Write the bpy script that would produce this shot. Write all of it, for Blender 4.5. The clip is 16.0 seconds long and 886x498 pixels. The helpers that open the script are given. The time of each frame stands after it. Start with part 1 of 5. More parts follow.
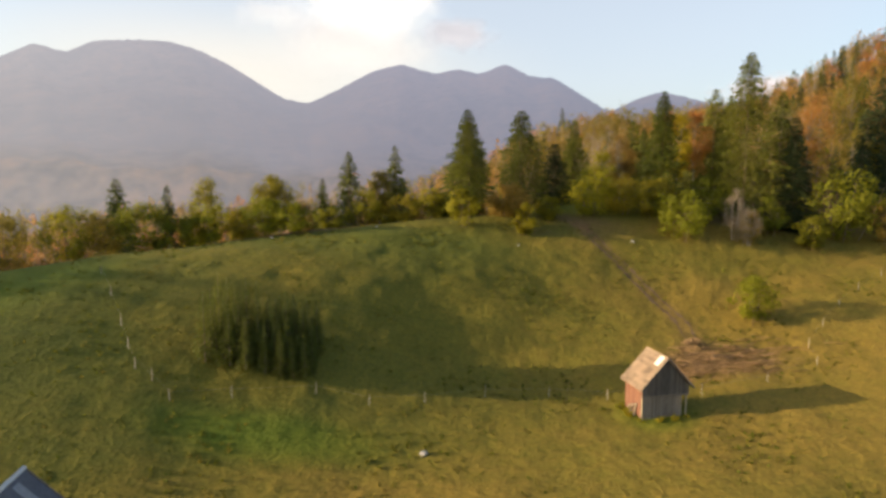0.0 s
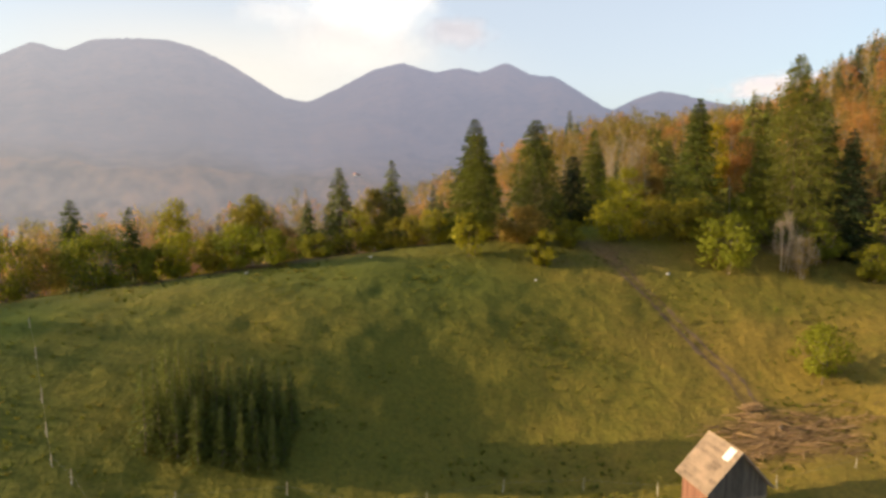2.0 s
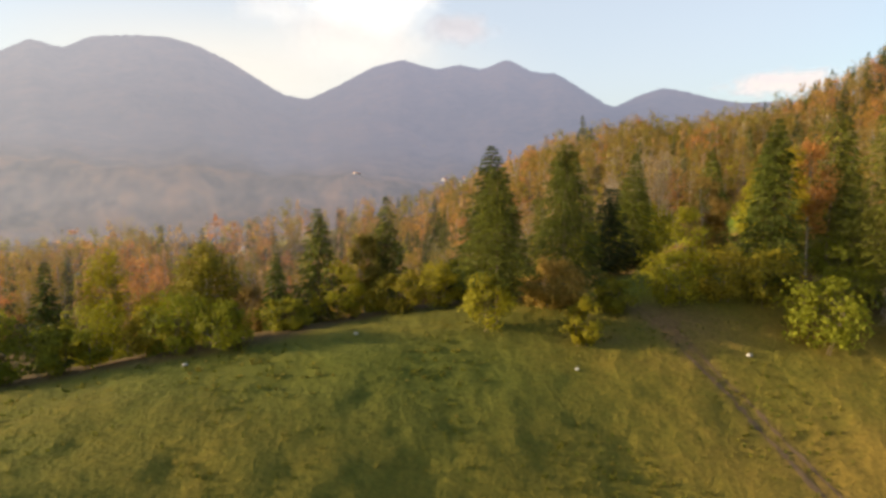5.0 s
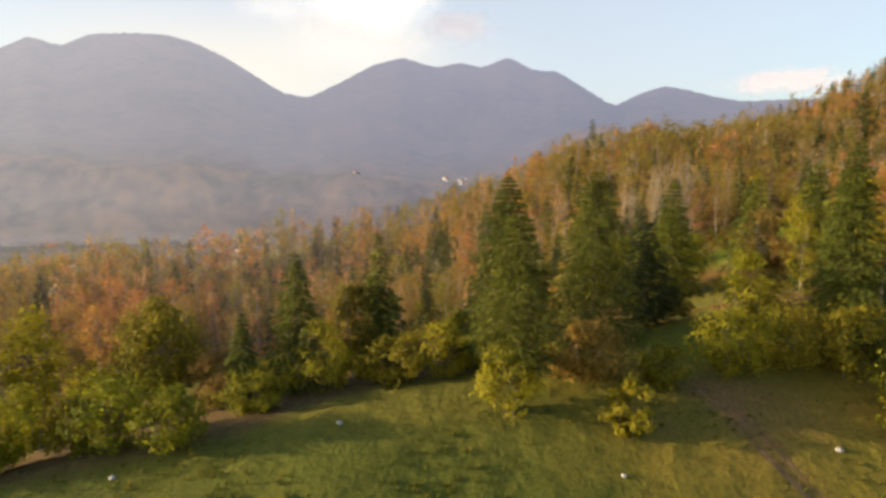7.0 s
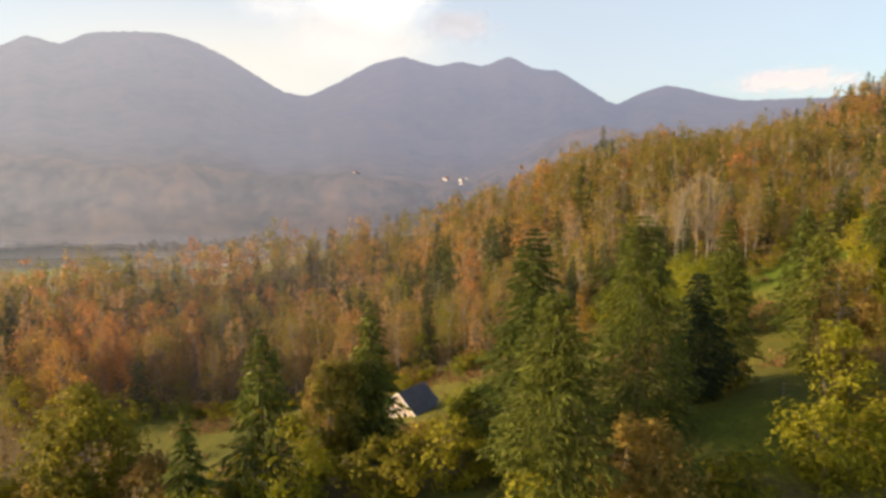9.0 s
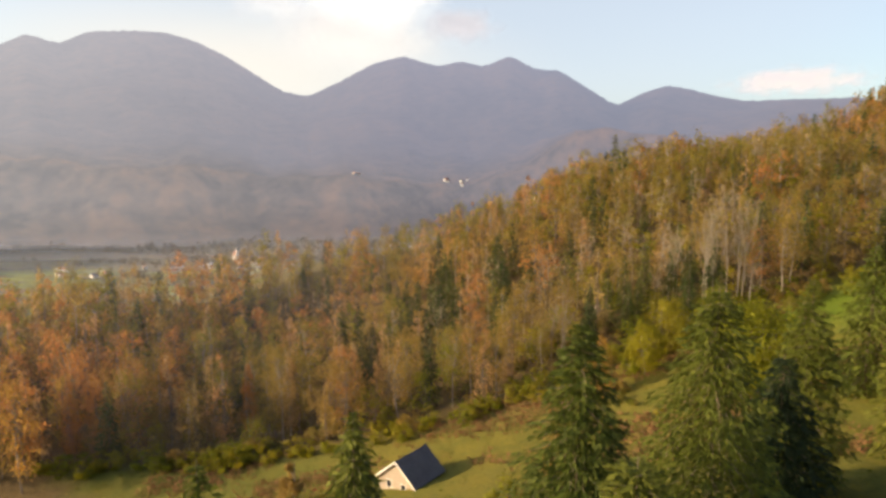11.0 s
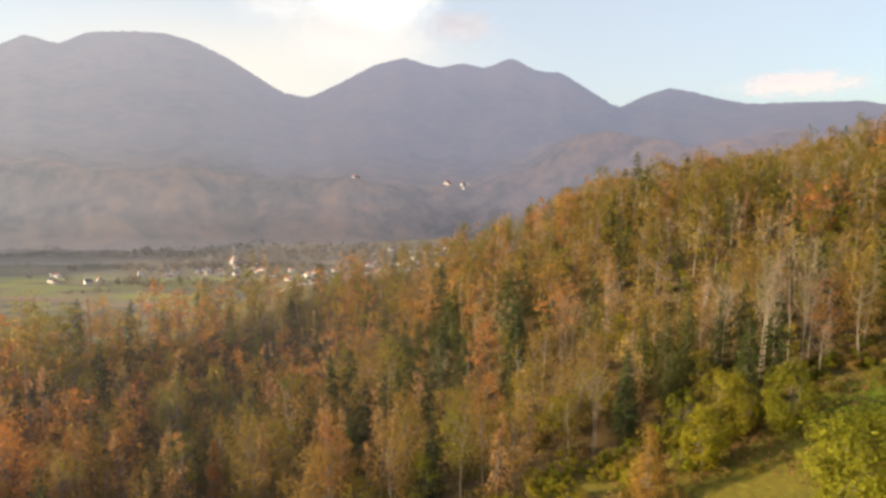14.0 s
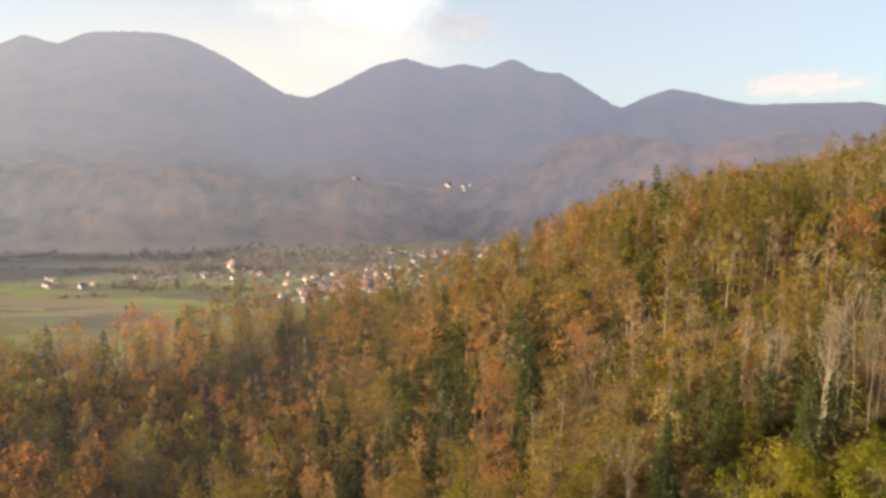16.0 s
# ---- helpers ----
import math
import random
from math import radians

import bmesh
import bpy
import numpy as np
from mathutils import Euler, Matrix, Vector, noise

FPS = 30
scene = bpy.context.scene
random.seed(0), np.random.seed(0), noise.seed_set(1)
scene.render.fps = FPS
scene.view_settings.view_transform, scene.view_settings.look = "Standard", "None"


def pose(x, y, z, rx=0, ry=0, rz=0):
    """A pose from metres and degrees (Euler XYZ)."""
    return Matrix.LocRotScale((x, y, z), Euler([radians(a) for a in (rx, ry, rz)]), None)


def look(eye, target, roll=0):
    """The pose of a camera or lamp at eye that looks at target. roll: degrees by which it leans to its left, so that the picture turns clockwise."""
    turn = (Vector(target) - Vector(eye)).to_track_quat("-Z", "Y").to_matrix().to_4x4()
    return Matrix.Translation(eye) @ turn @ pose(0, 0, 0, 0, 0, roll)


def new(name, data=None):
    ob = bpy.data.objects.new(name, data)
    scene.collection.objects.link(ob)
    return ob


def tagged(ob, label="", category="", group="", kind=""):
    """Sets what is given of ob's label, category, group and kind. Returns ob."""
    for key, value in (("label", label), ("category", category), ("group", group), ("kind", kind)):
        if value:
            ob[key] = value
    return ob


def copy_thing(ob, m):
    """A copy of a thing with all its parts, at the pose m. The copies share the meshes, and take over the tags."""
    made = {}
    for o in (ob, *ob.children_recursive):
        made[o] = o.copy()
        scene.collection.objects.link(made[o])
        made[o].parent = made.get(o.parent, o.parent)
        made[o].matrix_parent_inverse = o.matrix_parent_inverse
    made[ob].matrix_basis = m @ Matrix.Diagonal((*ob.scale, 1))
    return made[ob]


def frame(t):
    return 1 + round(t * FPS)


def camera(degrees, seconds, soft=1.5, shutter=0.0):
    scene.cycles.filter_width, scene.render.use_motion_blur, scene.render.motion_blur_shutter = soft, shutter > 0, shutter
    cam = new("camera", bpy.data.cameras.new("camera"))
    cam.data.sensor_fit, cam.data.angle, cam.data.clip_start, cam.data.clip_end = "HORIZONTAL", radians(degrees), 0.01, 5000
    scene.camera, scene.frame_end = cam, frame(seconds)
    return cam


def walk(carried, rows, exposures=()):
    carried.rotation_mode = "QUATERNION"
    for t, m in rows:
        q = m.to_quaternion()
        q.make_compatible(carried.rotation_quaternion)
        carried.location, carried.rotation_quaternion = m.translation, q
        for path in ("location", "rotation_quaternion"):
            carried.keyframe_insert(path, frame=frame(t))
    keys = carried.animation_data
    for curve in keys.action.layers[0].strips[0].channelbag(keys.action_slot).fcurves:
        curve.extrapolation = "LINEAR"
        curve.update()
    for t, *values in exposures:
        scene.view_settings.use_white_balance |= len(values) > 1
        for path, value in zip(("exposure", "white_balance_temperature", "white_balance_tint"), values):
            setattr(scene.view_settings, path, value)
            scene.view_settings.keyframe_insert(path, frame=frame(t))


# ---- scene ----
cam = camera(70.0, 16.0, soft=3.1)
# seconds, eye (x, y, z), pitch, roll, yaw of a drone climbing forwards over the meadow
PATH = [
    (0, 0.00, 0.00, 26.00, -7.000, 0.000, 0.000),
    (1, -0.28, 7.98, 27.63, -7.055, -0.001, 0.018),
    (2, -0.59, 16.06, 29.39, -7.128, 0.005, 0.037),
    (3, -0.90, 24.20, 31.26, -7.215, 0.013, 0.056),
    (4, -1.22, 32.36, 33.21, -7.312, 0.022, 0.074),
    (5, -1.54, 40.49, 35.20, -7.412, 0.030, 0.091),
    (6, -1.86, 48.60, 37.23, -7.509, 0.033, 0.107),
    (7, -2.19, 56.65, 39.28, -7.597, 0.028, 0.121),
    (8, -2.51, 64.65, 41.35, -7.669, 0.013, 0.134),
    (9, -2.85, 72.60, 43.42, -7.721, -0.014, 0.147),
    (10, -3.20, 80.55, 45.51, -7.749, -0.053, 0.161),
    (11, -3.55, 88.51, 47.60, -7.751, -0.105, 0.177),
    (12, -3.92, 96.55, 49.71, -7.730, -0.166, 0.195),
    (13, -4.29, 104.75, 51.81, -7.691, -0.231, 0.218),
    (14, -4.67, 113.18, 53.92, -7.648, -0.292, 0.245),
    (15, -5.04, 121.97, 56.02, -7.618, -0.337, 0.278),
    (16, -5.39, 131.24, 58.11, -7.629, -0.349, 0.317),
]
walk(cam, [(t, pose(x, y, z, 90 + p, r, yw)) for t, x, y, z, p, r, yw in PATH])

# ---------------------------------------------------------------- light
SUN_EL, SUN_AZ = 13.2, -96.0        # degrees; azimuth clockwise from +y
world = bpy.data.worlds.new("sky")
scene.world = world
world.use_nodes = True
wn = world.node_tree
sky = wn.nodes.new("ShaderNodeTexSky")
sky.sky_type, sky.sun_disc = "NISHITA", False
sky.sun_elevation, sky.sun_rotation = radians(SUN_EL), radians(SUN_AZ)
sky.altitude, sky.air_density, sky.dust_density, sky.ozone_density = 700, 1.0, 4.0, 1.0
wn.nodes["Background"].inputs["Strength"].default_value = 0.15
wn.links.new(sky.outputs[0], wn.nodes["Background"].inputs["Color"])
lamp = bpy.data.lights.new("sun", "SUN")
lamp.energy, lamp.angle, lamp.color = 4.9, radians(0.6), (1.0, 0.77, 0.48)
sun = new("sun", lamp)
to_sun = Vector((math.sin(radians(SUN_AZ)) * math.cos(radians(SUN_EL)), math.cos(radians(SUN_AZ)) * math.cos(radians(SUN_EL)), math.sin(radians(SUN_EL))))
sun.matrix_world = look(to_sun * 300, (0, 0, 0))
scene.view_settings.exposure = 0.80

# ---------------------------------------------------------------- materials
def material(name):
    m = bpy.data.materials.new(name)
    m.use_nodes = True
    return m, m.node_tree, m.node_tree.nodes["Principled BSDF"]


def add(nt, kind, **inputs):
    n = nt.nodes.new(kind)
    for key, value in inputs.items():
        n.inputs[key.replace("_", " ")].default_value = value
    return n


def coords(nt):
    return nt.nodes.new("ShaderNodeTexCoord").outputs["Object"]


def noise_tex(nt, scale, detail=4.0, rough=0.55, vec=None):
    n = add(nt, "ShaderNodeTexNoise", Scale=scale, Detail=detail, Roughness=rough)
    nt.links.new(vec or coords(nt), n.inputs["Vector"])
    return n.outputs["Fac"]


def ramp(nt, fac, stops):
    n = nt.nodes.new("ShaderNodeValToRGB")
    els = n.color_ramp.elements
    while len(els) < len(stops):
        els.new(0.5)
    for e, (pos, col) in zip(els, stops):
        e.position, e.color = pos, (*col, 1)
    nt.links.new(fac, n.inputs[0])
    return n.outputs["Color"]


def math_node(nt, op, a, b=0.0, clamp=False):
    n = nt.nodes.new("ShaderNodeMath")
    n.operation, n.use_clamp = op, clamp
    for k, v in enumerate((a, b)):
        if isinstance(v, (int, float)):
            n.inputs[k].default_value = v
        else:
            nt.links.new(v, n.inputs[k])
    return n.outputs[0]


def mix(nt, fac, a, b, mode="MIX"):
    n = nt.nodes.new("ShaderNodeMix")
    n.data_type, n.blend_type = "RGBA", mode
    for k, v in ((0, fac), (6, a), (7, b)):
        if isinstance(v, (int, float)):
            n.inputs[k].default_value = v
        elif isinstance(v, tuple):
            n.inputs[k].default_value = (*v, 1)
        else:
            nt.links.new(v, n.inputs[k])
    return n.outputs[2]


def bump(nt, bsdf, height, strength, distance):
    n = add(nt, "ShaderNodeBump", Strength=strength, Distance=distance)
    nt.links.new(height, n.inputs["Height"])
    nt.links.new(n.outputs[0], bsdf.inputs["Normal"])


def leaf_material(name, stops, through_light=0.3, rough=0.7, spread=0.2):
    """Foliage: the tree's own tint picks the colour, each leaf clump varies round it."""
    m, nt, b = material(name)
    info = nt.nodes.new("ShaderNodeObjectInfo").outputs["Random"]
    att = nt.nodes.new("ShaderNodeAttribute")
    att.attribute_name = "tint"
    isl = nt.nodes.new("ShaderNodeNewGeometry").outputs["Random Per Island"]
    t = math_node(nt, "FRACT", math_node(nt, "ADD", info, att.outputs["Fac"]))
    t = math_node(nt, "ADD", math_node(nt, "MULTIPLY", t, 0.8), math_node(nt, "MULTIPLY", isl, 0.2))
    col = ramp(nt, t, stops)
    v = math_node(nt, "ADD", math_node(nt, "MULTIPLY", isl, 2 * spread), 1 - spread)
    hsv = add(nt, "ShaderNodeHueSaturation")
    nt.links.new(col, hsv.inputs["Color"])
    nt.links.new(v, hsv.inputs["Value"])
    col = hsv.outputs[0]
    nt.links.new(col, b.inputs["Base Color"])
    b.inputs["Roughness"].default_value = rough
    b.inputs["Specular IOR Level"].default_value = 0.25
    tr = nt.nodes.new("ShaderNodeBsdfTranslucent")
    nt.links.new(col, tr.inputs["Color"])
    sh = add(nt, "ShaderNodeMixShader", Fac=through_light)
    nt.links.new(b.outputs[0], sh.inputs[1])
    nt.links.new(tr.outputs[0], sh.inputs[2])
    nt.links.new(sh.outputs[0], nt.nodes["Material Output"].inputs["Surface"])
    return m


def plain_material(name, dark, light, scale, rough=0.85, relief=0.3, dist=0.02, stretch=None):
    """A weathered surface: two scales of noise between two colours."""
    m, nt, b = material(name)
    vec = coords(nt)
    if stretch:
        mp = add(nt, "ShaderNodeMapping", Scale=stretch)
        nt.links.new(vec, mp.inputs["Vector"])
        vec = mp.outputs[0]
    a, c = noise_tex(nt, scale, 5, 0.6, vec), noise_tex(nt, scale * 0.13, 3, 0.5, vec)
    f = math_node(nt, "ADD", math_node(nt, "MULTIPLY", a, 0.6), math_node(nt, "MULTIPLY", c, 0.5), True)
    rnd = nt.nodes.new("ShaderNodeObjectInfo").outputs["Random"]
    f = math_node(nt, "ADD", f, math_node(nt, "MULTIPLY", math_node(nt, "SUBTRACT", rnd, 0.5), 0.25), True)
    nt.links.new(ramp(nt, f, [(0.3, dark), (0.75, light)]), b.inputs["Base Color"])
    b.inputs["Roughness"].default_value = rough
    bump(nt, b, a, relief, dist)
    return m


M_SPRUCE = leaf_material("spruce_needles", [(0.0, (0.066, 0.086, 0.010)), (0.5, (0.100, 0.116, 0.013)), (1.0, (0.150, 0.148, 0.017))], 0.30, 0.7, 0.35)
# darker needle copy that carries the shade on some spruces
M_SHADESPRUCE = leaf_material("shade_dark_needles", [(0.0, (0.022, 0.036, 0.011)), (1.0, (0.044, 0.060, 0.017))], 0.18)
M_WOODSPRUCE = leaf_material("wood_needles", [(0.0, (0.036, 0.054, 0.013)), (0.5, (0.058, 0.076, 0.015)), (1.0, (0.098, 0.106, 0.018))], 0.25)
M_YOUNG = leaf_material("young_needles", [(0.0, (0.090, 0.110, 0.018)), (1.0, (0.20, 0.205, 0.036))], 0.45)
M_AUTUMN = leaf_material("autumn_leaves", [(0.0, (0.300, 0.229, 0.043)), (0.25, (0.423, 0.259, 0.055)), (0.5, (0.478, 0.244, 0.068)), (0.75, (0.467, 0.194, 0.060)), (1.0, (0.378, 0.225, 0.086))], 0.6, 0.7, 0.15)
M_OLIVE = leaf_material("olive_leaves", [(0.0, (0.185, 0.178, 0.024)), (0.4, (0.270, 0.212, 0.034)), (0.7, (0.335, 0.212, 0.048)), (1.0, (0.250, 0.180, 0.056))], 0.58, 0.7, 0.15)
M_LARCH = leaf_material("larch_needles", [(0.0, (0.478, 0.270, 0.097)), (0.3, (0.501, 0.315, 0.149)), (0.55, (0.400, 0.302, 0.095)), (0.8, (0.512, 0.256, 0.097)), (1.0, (0.434, 0.315, 0.154))], 0.62, 0.7, 0.15)
M_YELLOW = leaf_material("yellow_green_leaves", [(0.0, (0.168, 0.188, 0.009)), (0.5, (0.262, 0.245, 0.012)), (1.0, (0.355, 0.275, 0.015))], 0.50)
M_GOLD = leaf_material("golden_leaves", [(0.0, (0.22, 0.195, 0.014)), (1.0, (0.30, 0.215, 0.018))], 0.45, 0.7, 0.35)
M_BUSH = leaf_material("bush_leaves", [(0.0, (0.142, 0.162, 0.010)), (0.5, (0.218, 0.208, 0.013)), (1.0, (0.295, 0.225, 0.018))], 0.52)
M_UNDER = leaf_material("undergrowth_leaves", [(0.0, (0.105, 0.105, 0.016)), (0.45, (0.175, 0.145, 0.024)), (0.75, (0.24, 0.165, 0.038)), (1.0, (0.25, 0.145, 0.045))], 0.4)
M_TWIG = leaf_material("dry_twigs", [(0.0, (0.25, 0.195, 0.115)), (1.0, (0.37, 0.285, 0.175))], 0.35)
M_BARK = plain_material("spruce_bark", (0.10, 0.07, 0.05), (0.22, 0.16, 0.11), 6, 0.9, 0.5, 0.03, (1, 1, 0.25))
M_WOODBARK = plain_material("grey_brown_bark", (0.13, 0.10, 0.075), (0.27, 0.22, 0.17), 5, 0.9, 0.3, 0.02, (1, 1, 0.3))
M_PALEBARK = plain_material("pale_bark", (0.19, 0.155, 0.115), (0.35, 0.295, 0.225), 5, 0.85, 0.3, 0.02, (1, 1, 0.3))


def meadow_material():
    m, nt, b = material("meadow_ground")
    vec = coords(nt)
    fine, mid, wide = noise_tex(nt, 2.2, 6, 0.68, vec), noise_tex(nt, 0.16, 5, 0.6, vec), noise_tex(nt, 0.035, 3, 0.5, vec)
    tuft = noise_tex(nt, 0.75, 4, 0.62, vec)
    f = math_node(nt, "ADD", math_node(nt, "MULTIPLY", mid, 0.30), math_node(nt, "MULTIPLY", wide, 0.36))
    f = math_node(nt, "ADD", f, math_node(nt, "MULTIPLY", math_node(nt, "SUBTRACT", tuft, 0.5), 0.24))
    # low values: greener grass, and shade put into the grass colour
    dry_shade = nt.nodes.new("ShaderNodeAttribute")
    dry_shade.attribute_name = "dry_shade"
    f = math_node(nt, "ADD", math_node(nt, "SUBTRACT", f, 0.0), math_node(nt, "MULTIPLY", dry_shade.outputs["Fac"], 0.28), True)
    grass = ramp(nt, f, [(0.20, (0.098, 0.105, 0.017)), (0.36, (0.125, 0.118, 0.018)), (0.50, (0.168, 0.136, 0.020)), (0.66, (0.226, 0.154, 0.027))])
    col = mix(nt, 0.7, grass, ramp(nt, fine, [(0.28, (0.52, 0.56, 0.50)), (0.5, (1.0, 1.0, 1.0)), (0.75, (1.45, 1.35, 1.15))]), "MULTIPLY")
    soil = nt.nodes.new("ShaderNodeAttribute")
    soil.attribute_name = "soil"
    edge = math_node(nt, "MULTIPLY", math_node(nt, "ADD", soil.outputs["Fac"], math_node(nt, "MULTIPLY", math_node(nt, "SUBTRACT", tuft, 0.5), 1.1)), soil.outputs["Fac"], True)
    col = mix(nt, edge, col, ramp(nt, fine, [(0.3, (0.12, 0.070, 0.030)), (0.7, (0.26, 0.155, 0.065))]))
    lush = nt.nodes.new("ShaderNodeAttribute")
    lush.attribute_name = "lush"
    col = mix(nt, lush.outputs["Fac"], col, mix(nt, 0.6, (0.11, 0.165, 0.009), ramp(nt, fine, [(0.3, (0.6, 0.6, 0.6)), (0.7, (1.3, 1.3, 1.2))]), "MULTIPLY"))
    litter = nt.nodes.new("ShaderNodeAttribute")
    litter.attribute_name = "litter"
    col = mix(nt, litter.outputs["Fac"], col, ramp(nt, fine, [(0.3, (0.075, 0.055, 0.022)), (0.7, (0.19, 0.12, 0.045))]))
    fields = nt.nodes.new("ShaderNodeAttribute")
    fields.attribute_name = "fields"
    mp = add(nt, "ShaderNodeMapping", Scale=(0.009, 0.034, 0.0), Rotation=(0, 0, 0.12))
    nt.links.new(vec, mp.inputs["Vector"])
    vor = add(nt, "ShaderNodeTexVoronoi", Scale=1.0, Randomness=0.9)
    nt.links.new(mp.outputs[0], vor.inputs["Vector"])
    sep = nt.nodes.new("ShaderNodeSeparateColor")
    nt.links.new(vor.outputs["Color"], sep.inputs[0])
    plots = ramp(nt, sep.outputs[0], [(0.1, (0.13, 0.115, 0.065)), (0.3, (0.19, 0.185, 0.055)), (0.5, (0.30, 0.33, 0.045)), (0.62, (0.14, 0.14, 0.06)), (0.8, (0.33, 0.215, 0.12)), (0.95, (0.24, 0.26, 0.06))])
    # greys mixed over the far fields put the valley haze into their colour
    plots = mix(nt, 0.35, plots, ramp(nt, noise_tex(nt, 0.012, 5, 0.6, vec), [(0.3, (0.13, 0.12, 0.11)), (0.7, (0.20, 0.19, 0.14))]))
    where = nt.nodes.new("ShaderNodeSeparateXYZ")
    nt.links.new(vec, where.inputs[0])
    scrub = add(nt, "ShaderNodeMapRange", From_Min=1220.0, From_Max=1340.0, To_Min=0.0, To_Max=0.9)
    nt.links.new(where.outputs["Y"], scrub.inputs["Value"])
    # wooded scrub behind them, likewise paled for haze
    plots = mix(nt, scrub.outputs[0], plots, ramp(nt, noise_tex(nt, 0.02, 5, 0.6, vec), [(0.3, (0.145, 0.13, 0.10)), (0.7, (0.235, 0.20, 0.145))]))
    col = mix(nt, fields.outputs["Fac"], col, plots)
    nt.links.new(col, b.inputs["Base Color"])
    b.inputs["Roughness"].default_value = 0.95
    b.inputs["Specular IOR Level"].default_value = 0.15
    hgt = math_node(nt, "ADD", math_node(nt, "MULTIPLY", fine, 0.35), tuft)
    bump(nt, b, hgt, 1.0, 0.32)
    return m


def far_material():
    """Wooded mountains several kilometres away, the luminous autumn haze put into their own emission."""
    m, nt, b = material("distant_mountains")
    vec = coords(nt)
    mp = add(nt, "ShaderNodeMapping", Scale=(1.0, 1.0, 1.1))
    nt.links.new(vec, mp.inputs["Vector"])
    n1, n2 = noise_tex(nt, 0.017, 6, 0.65, mp.outputs[0]), noise_tex(nt, 0.0022, 4, 0.55, mp.outputs[0])
    patch = math_node(nt, "ADD", math_node(nt, "MULTIPLY", n1, 0.56), math_node(nt, "MULTIPLY", n2, 0.44))
    wood = ramp(nt, patch, [(0.40, (0.10, 0.10, 0.09)), (0.5, (0.17, 0.13, 0.10)), (0.60, (0.28, 0.18, 0.12))])
    nt.links.new(wood, b.inputs["Base Color"])
    b.inputs["Roughness"].default_value = 1.0
    b.inputs["Specular IOR Level"].default_value = 0.0
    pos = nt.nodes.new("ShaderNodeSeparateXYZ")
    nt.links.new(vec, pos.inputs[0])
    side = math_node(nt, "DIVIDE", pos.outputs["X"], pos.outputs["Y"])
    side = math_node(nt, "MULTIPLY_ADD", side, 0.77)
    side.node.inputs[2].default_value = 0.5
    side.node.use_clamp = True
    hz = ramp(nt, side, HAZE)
    # the haze glow is painted brighter up the slopes
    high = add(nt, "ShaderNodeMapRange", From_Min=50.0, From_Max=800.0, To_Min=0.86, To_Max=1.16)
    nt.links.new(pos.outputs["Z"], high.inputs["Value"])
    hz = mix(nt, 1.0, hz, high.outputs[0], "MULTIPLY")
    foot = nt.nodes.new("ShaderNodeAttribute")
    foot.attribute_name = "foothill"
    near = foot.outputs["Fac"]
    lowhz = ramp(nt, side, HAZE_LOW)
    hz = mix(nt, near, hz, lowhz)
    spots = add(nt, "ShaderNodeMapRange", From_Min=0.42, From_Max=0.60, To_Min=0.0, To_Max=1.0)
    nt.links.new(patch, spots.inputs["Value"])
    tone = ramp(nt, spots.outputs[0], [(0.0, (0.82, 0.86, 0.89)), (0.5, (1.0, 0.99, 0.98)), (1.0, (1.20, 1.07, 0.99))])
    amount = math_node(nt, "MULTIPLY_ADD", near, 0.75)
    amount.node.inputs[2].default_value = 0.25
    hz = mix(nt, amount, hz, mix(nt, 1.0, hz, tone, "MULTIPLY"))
    # the haze glow is dimmed towards the range's foot
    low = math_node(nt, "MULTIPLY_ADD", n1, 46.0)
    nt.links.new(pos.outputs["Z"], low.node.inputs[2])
    foot_dim = add(nt, "ShaderNodeMapRange", From_Min=-118.0, From_Max=-25.0, To_Min=0.72, To_Max=1.0)
    nt.links.new(low, foot_dim.inputs["Value"])
    hz = mix(nt, 1.0, hz, foot_dim.outputs[0], "MULTIPLY")
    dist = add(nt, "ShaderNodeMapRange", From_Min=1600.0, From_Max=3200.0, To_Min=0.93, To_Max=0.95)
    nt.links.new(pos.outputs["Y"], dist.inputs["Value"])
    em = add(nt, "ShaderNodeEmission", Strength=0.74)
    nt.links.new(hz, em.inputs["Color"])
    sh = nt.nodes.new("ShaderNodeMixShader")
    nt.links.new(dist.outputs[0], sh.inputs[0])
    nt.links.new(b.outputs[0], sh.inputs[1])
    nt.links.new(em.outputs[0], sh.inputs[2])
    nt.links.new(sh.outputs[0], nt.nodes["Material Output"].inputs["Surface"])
    return m


# haze colours the range itself glows with, from west to east: high slopes, foothills
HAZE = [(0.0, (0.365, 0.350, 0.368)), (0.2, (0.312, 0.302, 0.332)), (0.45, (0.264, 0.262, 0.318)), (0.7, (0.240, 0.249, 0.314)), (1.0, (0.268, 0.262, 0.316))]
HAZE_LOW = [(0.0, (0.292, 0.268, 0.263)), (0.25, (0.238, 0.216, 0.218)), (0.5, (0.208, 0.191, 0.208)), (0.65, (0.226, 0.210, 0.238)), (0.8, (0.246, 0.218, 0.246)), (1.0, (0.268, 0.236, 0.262))]


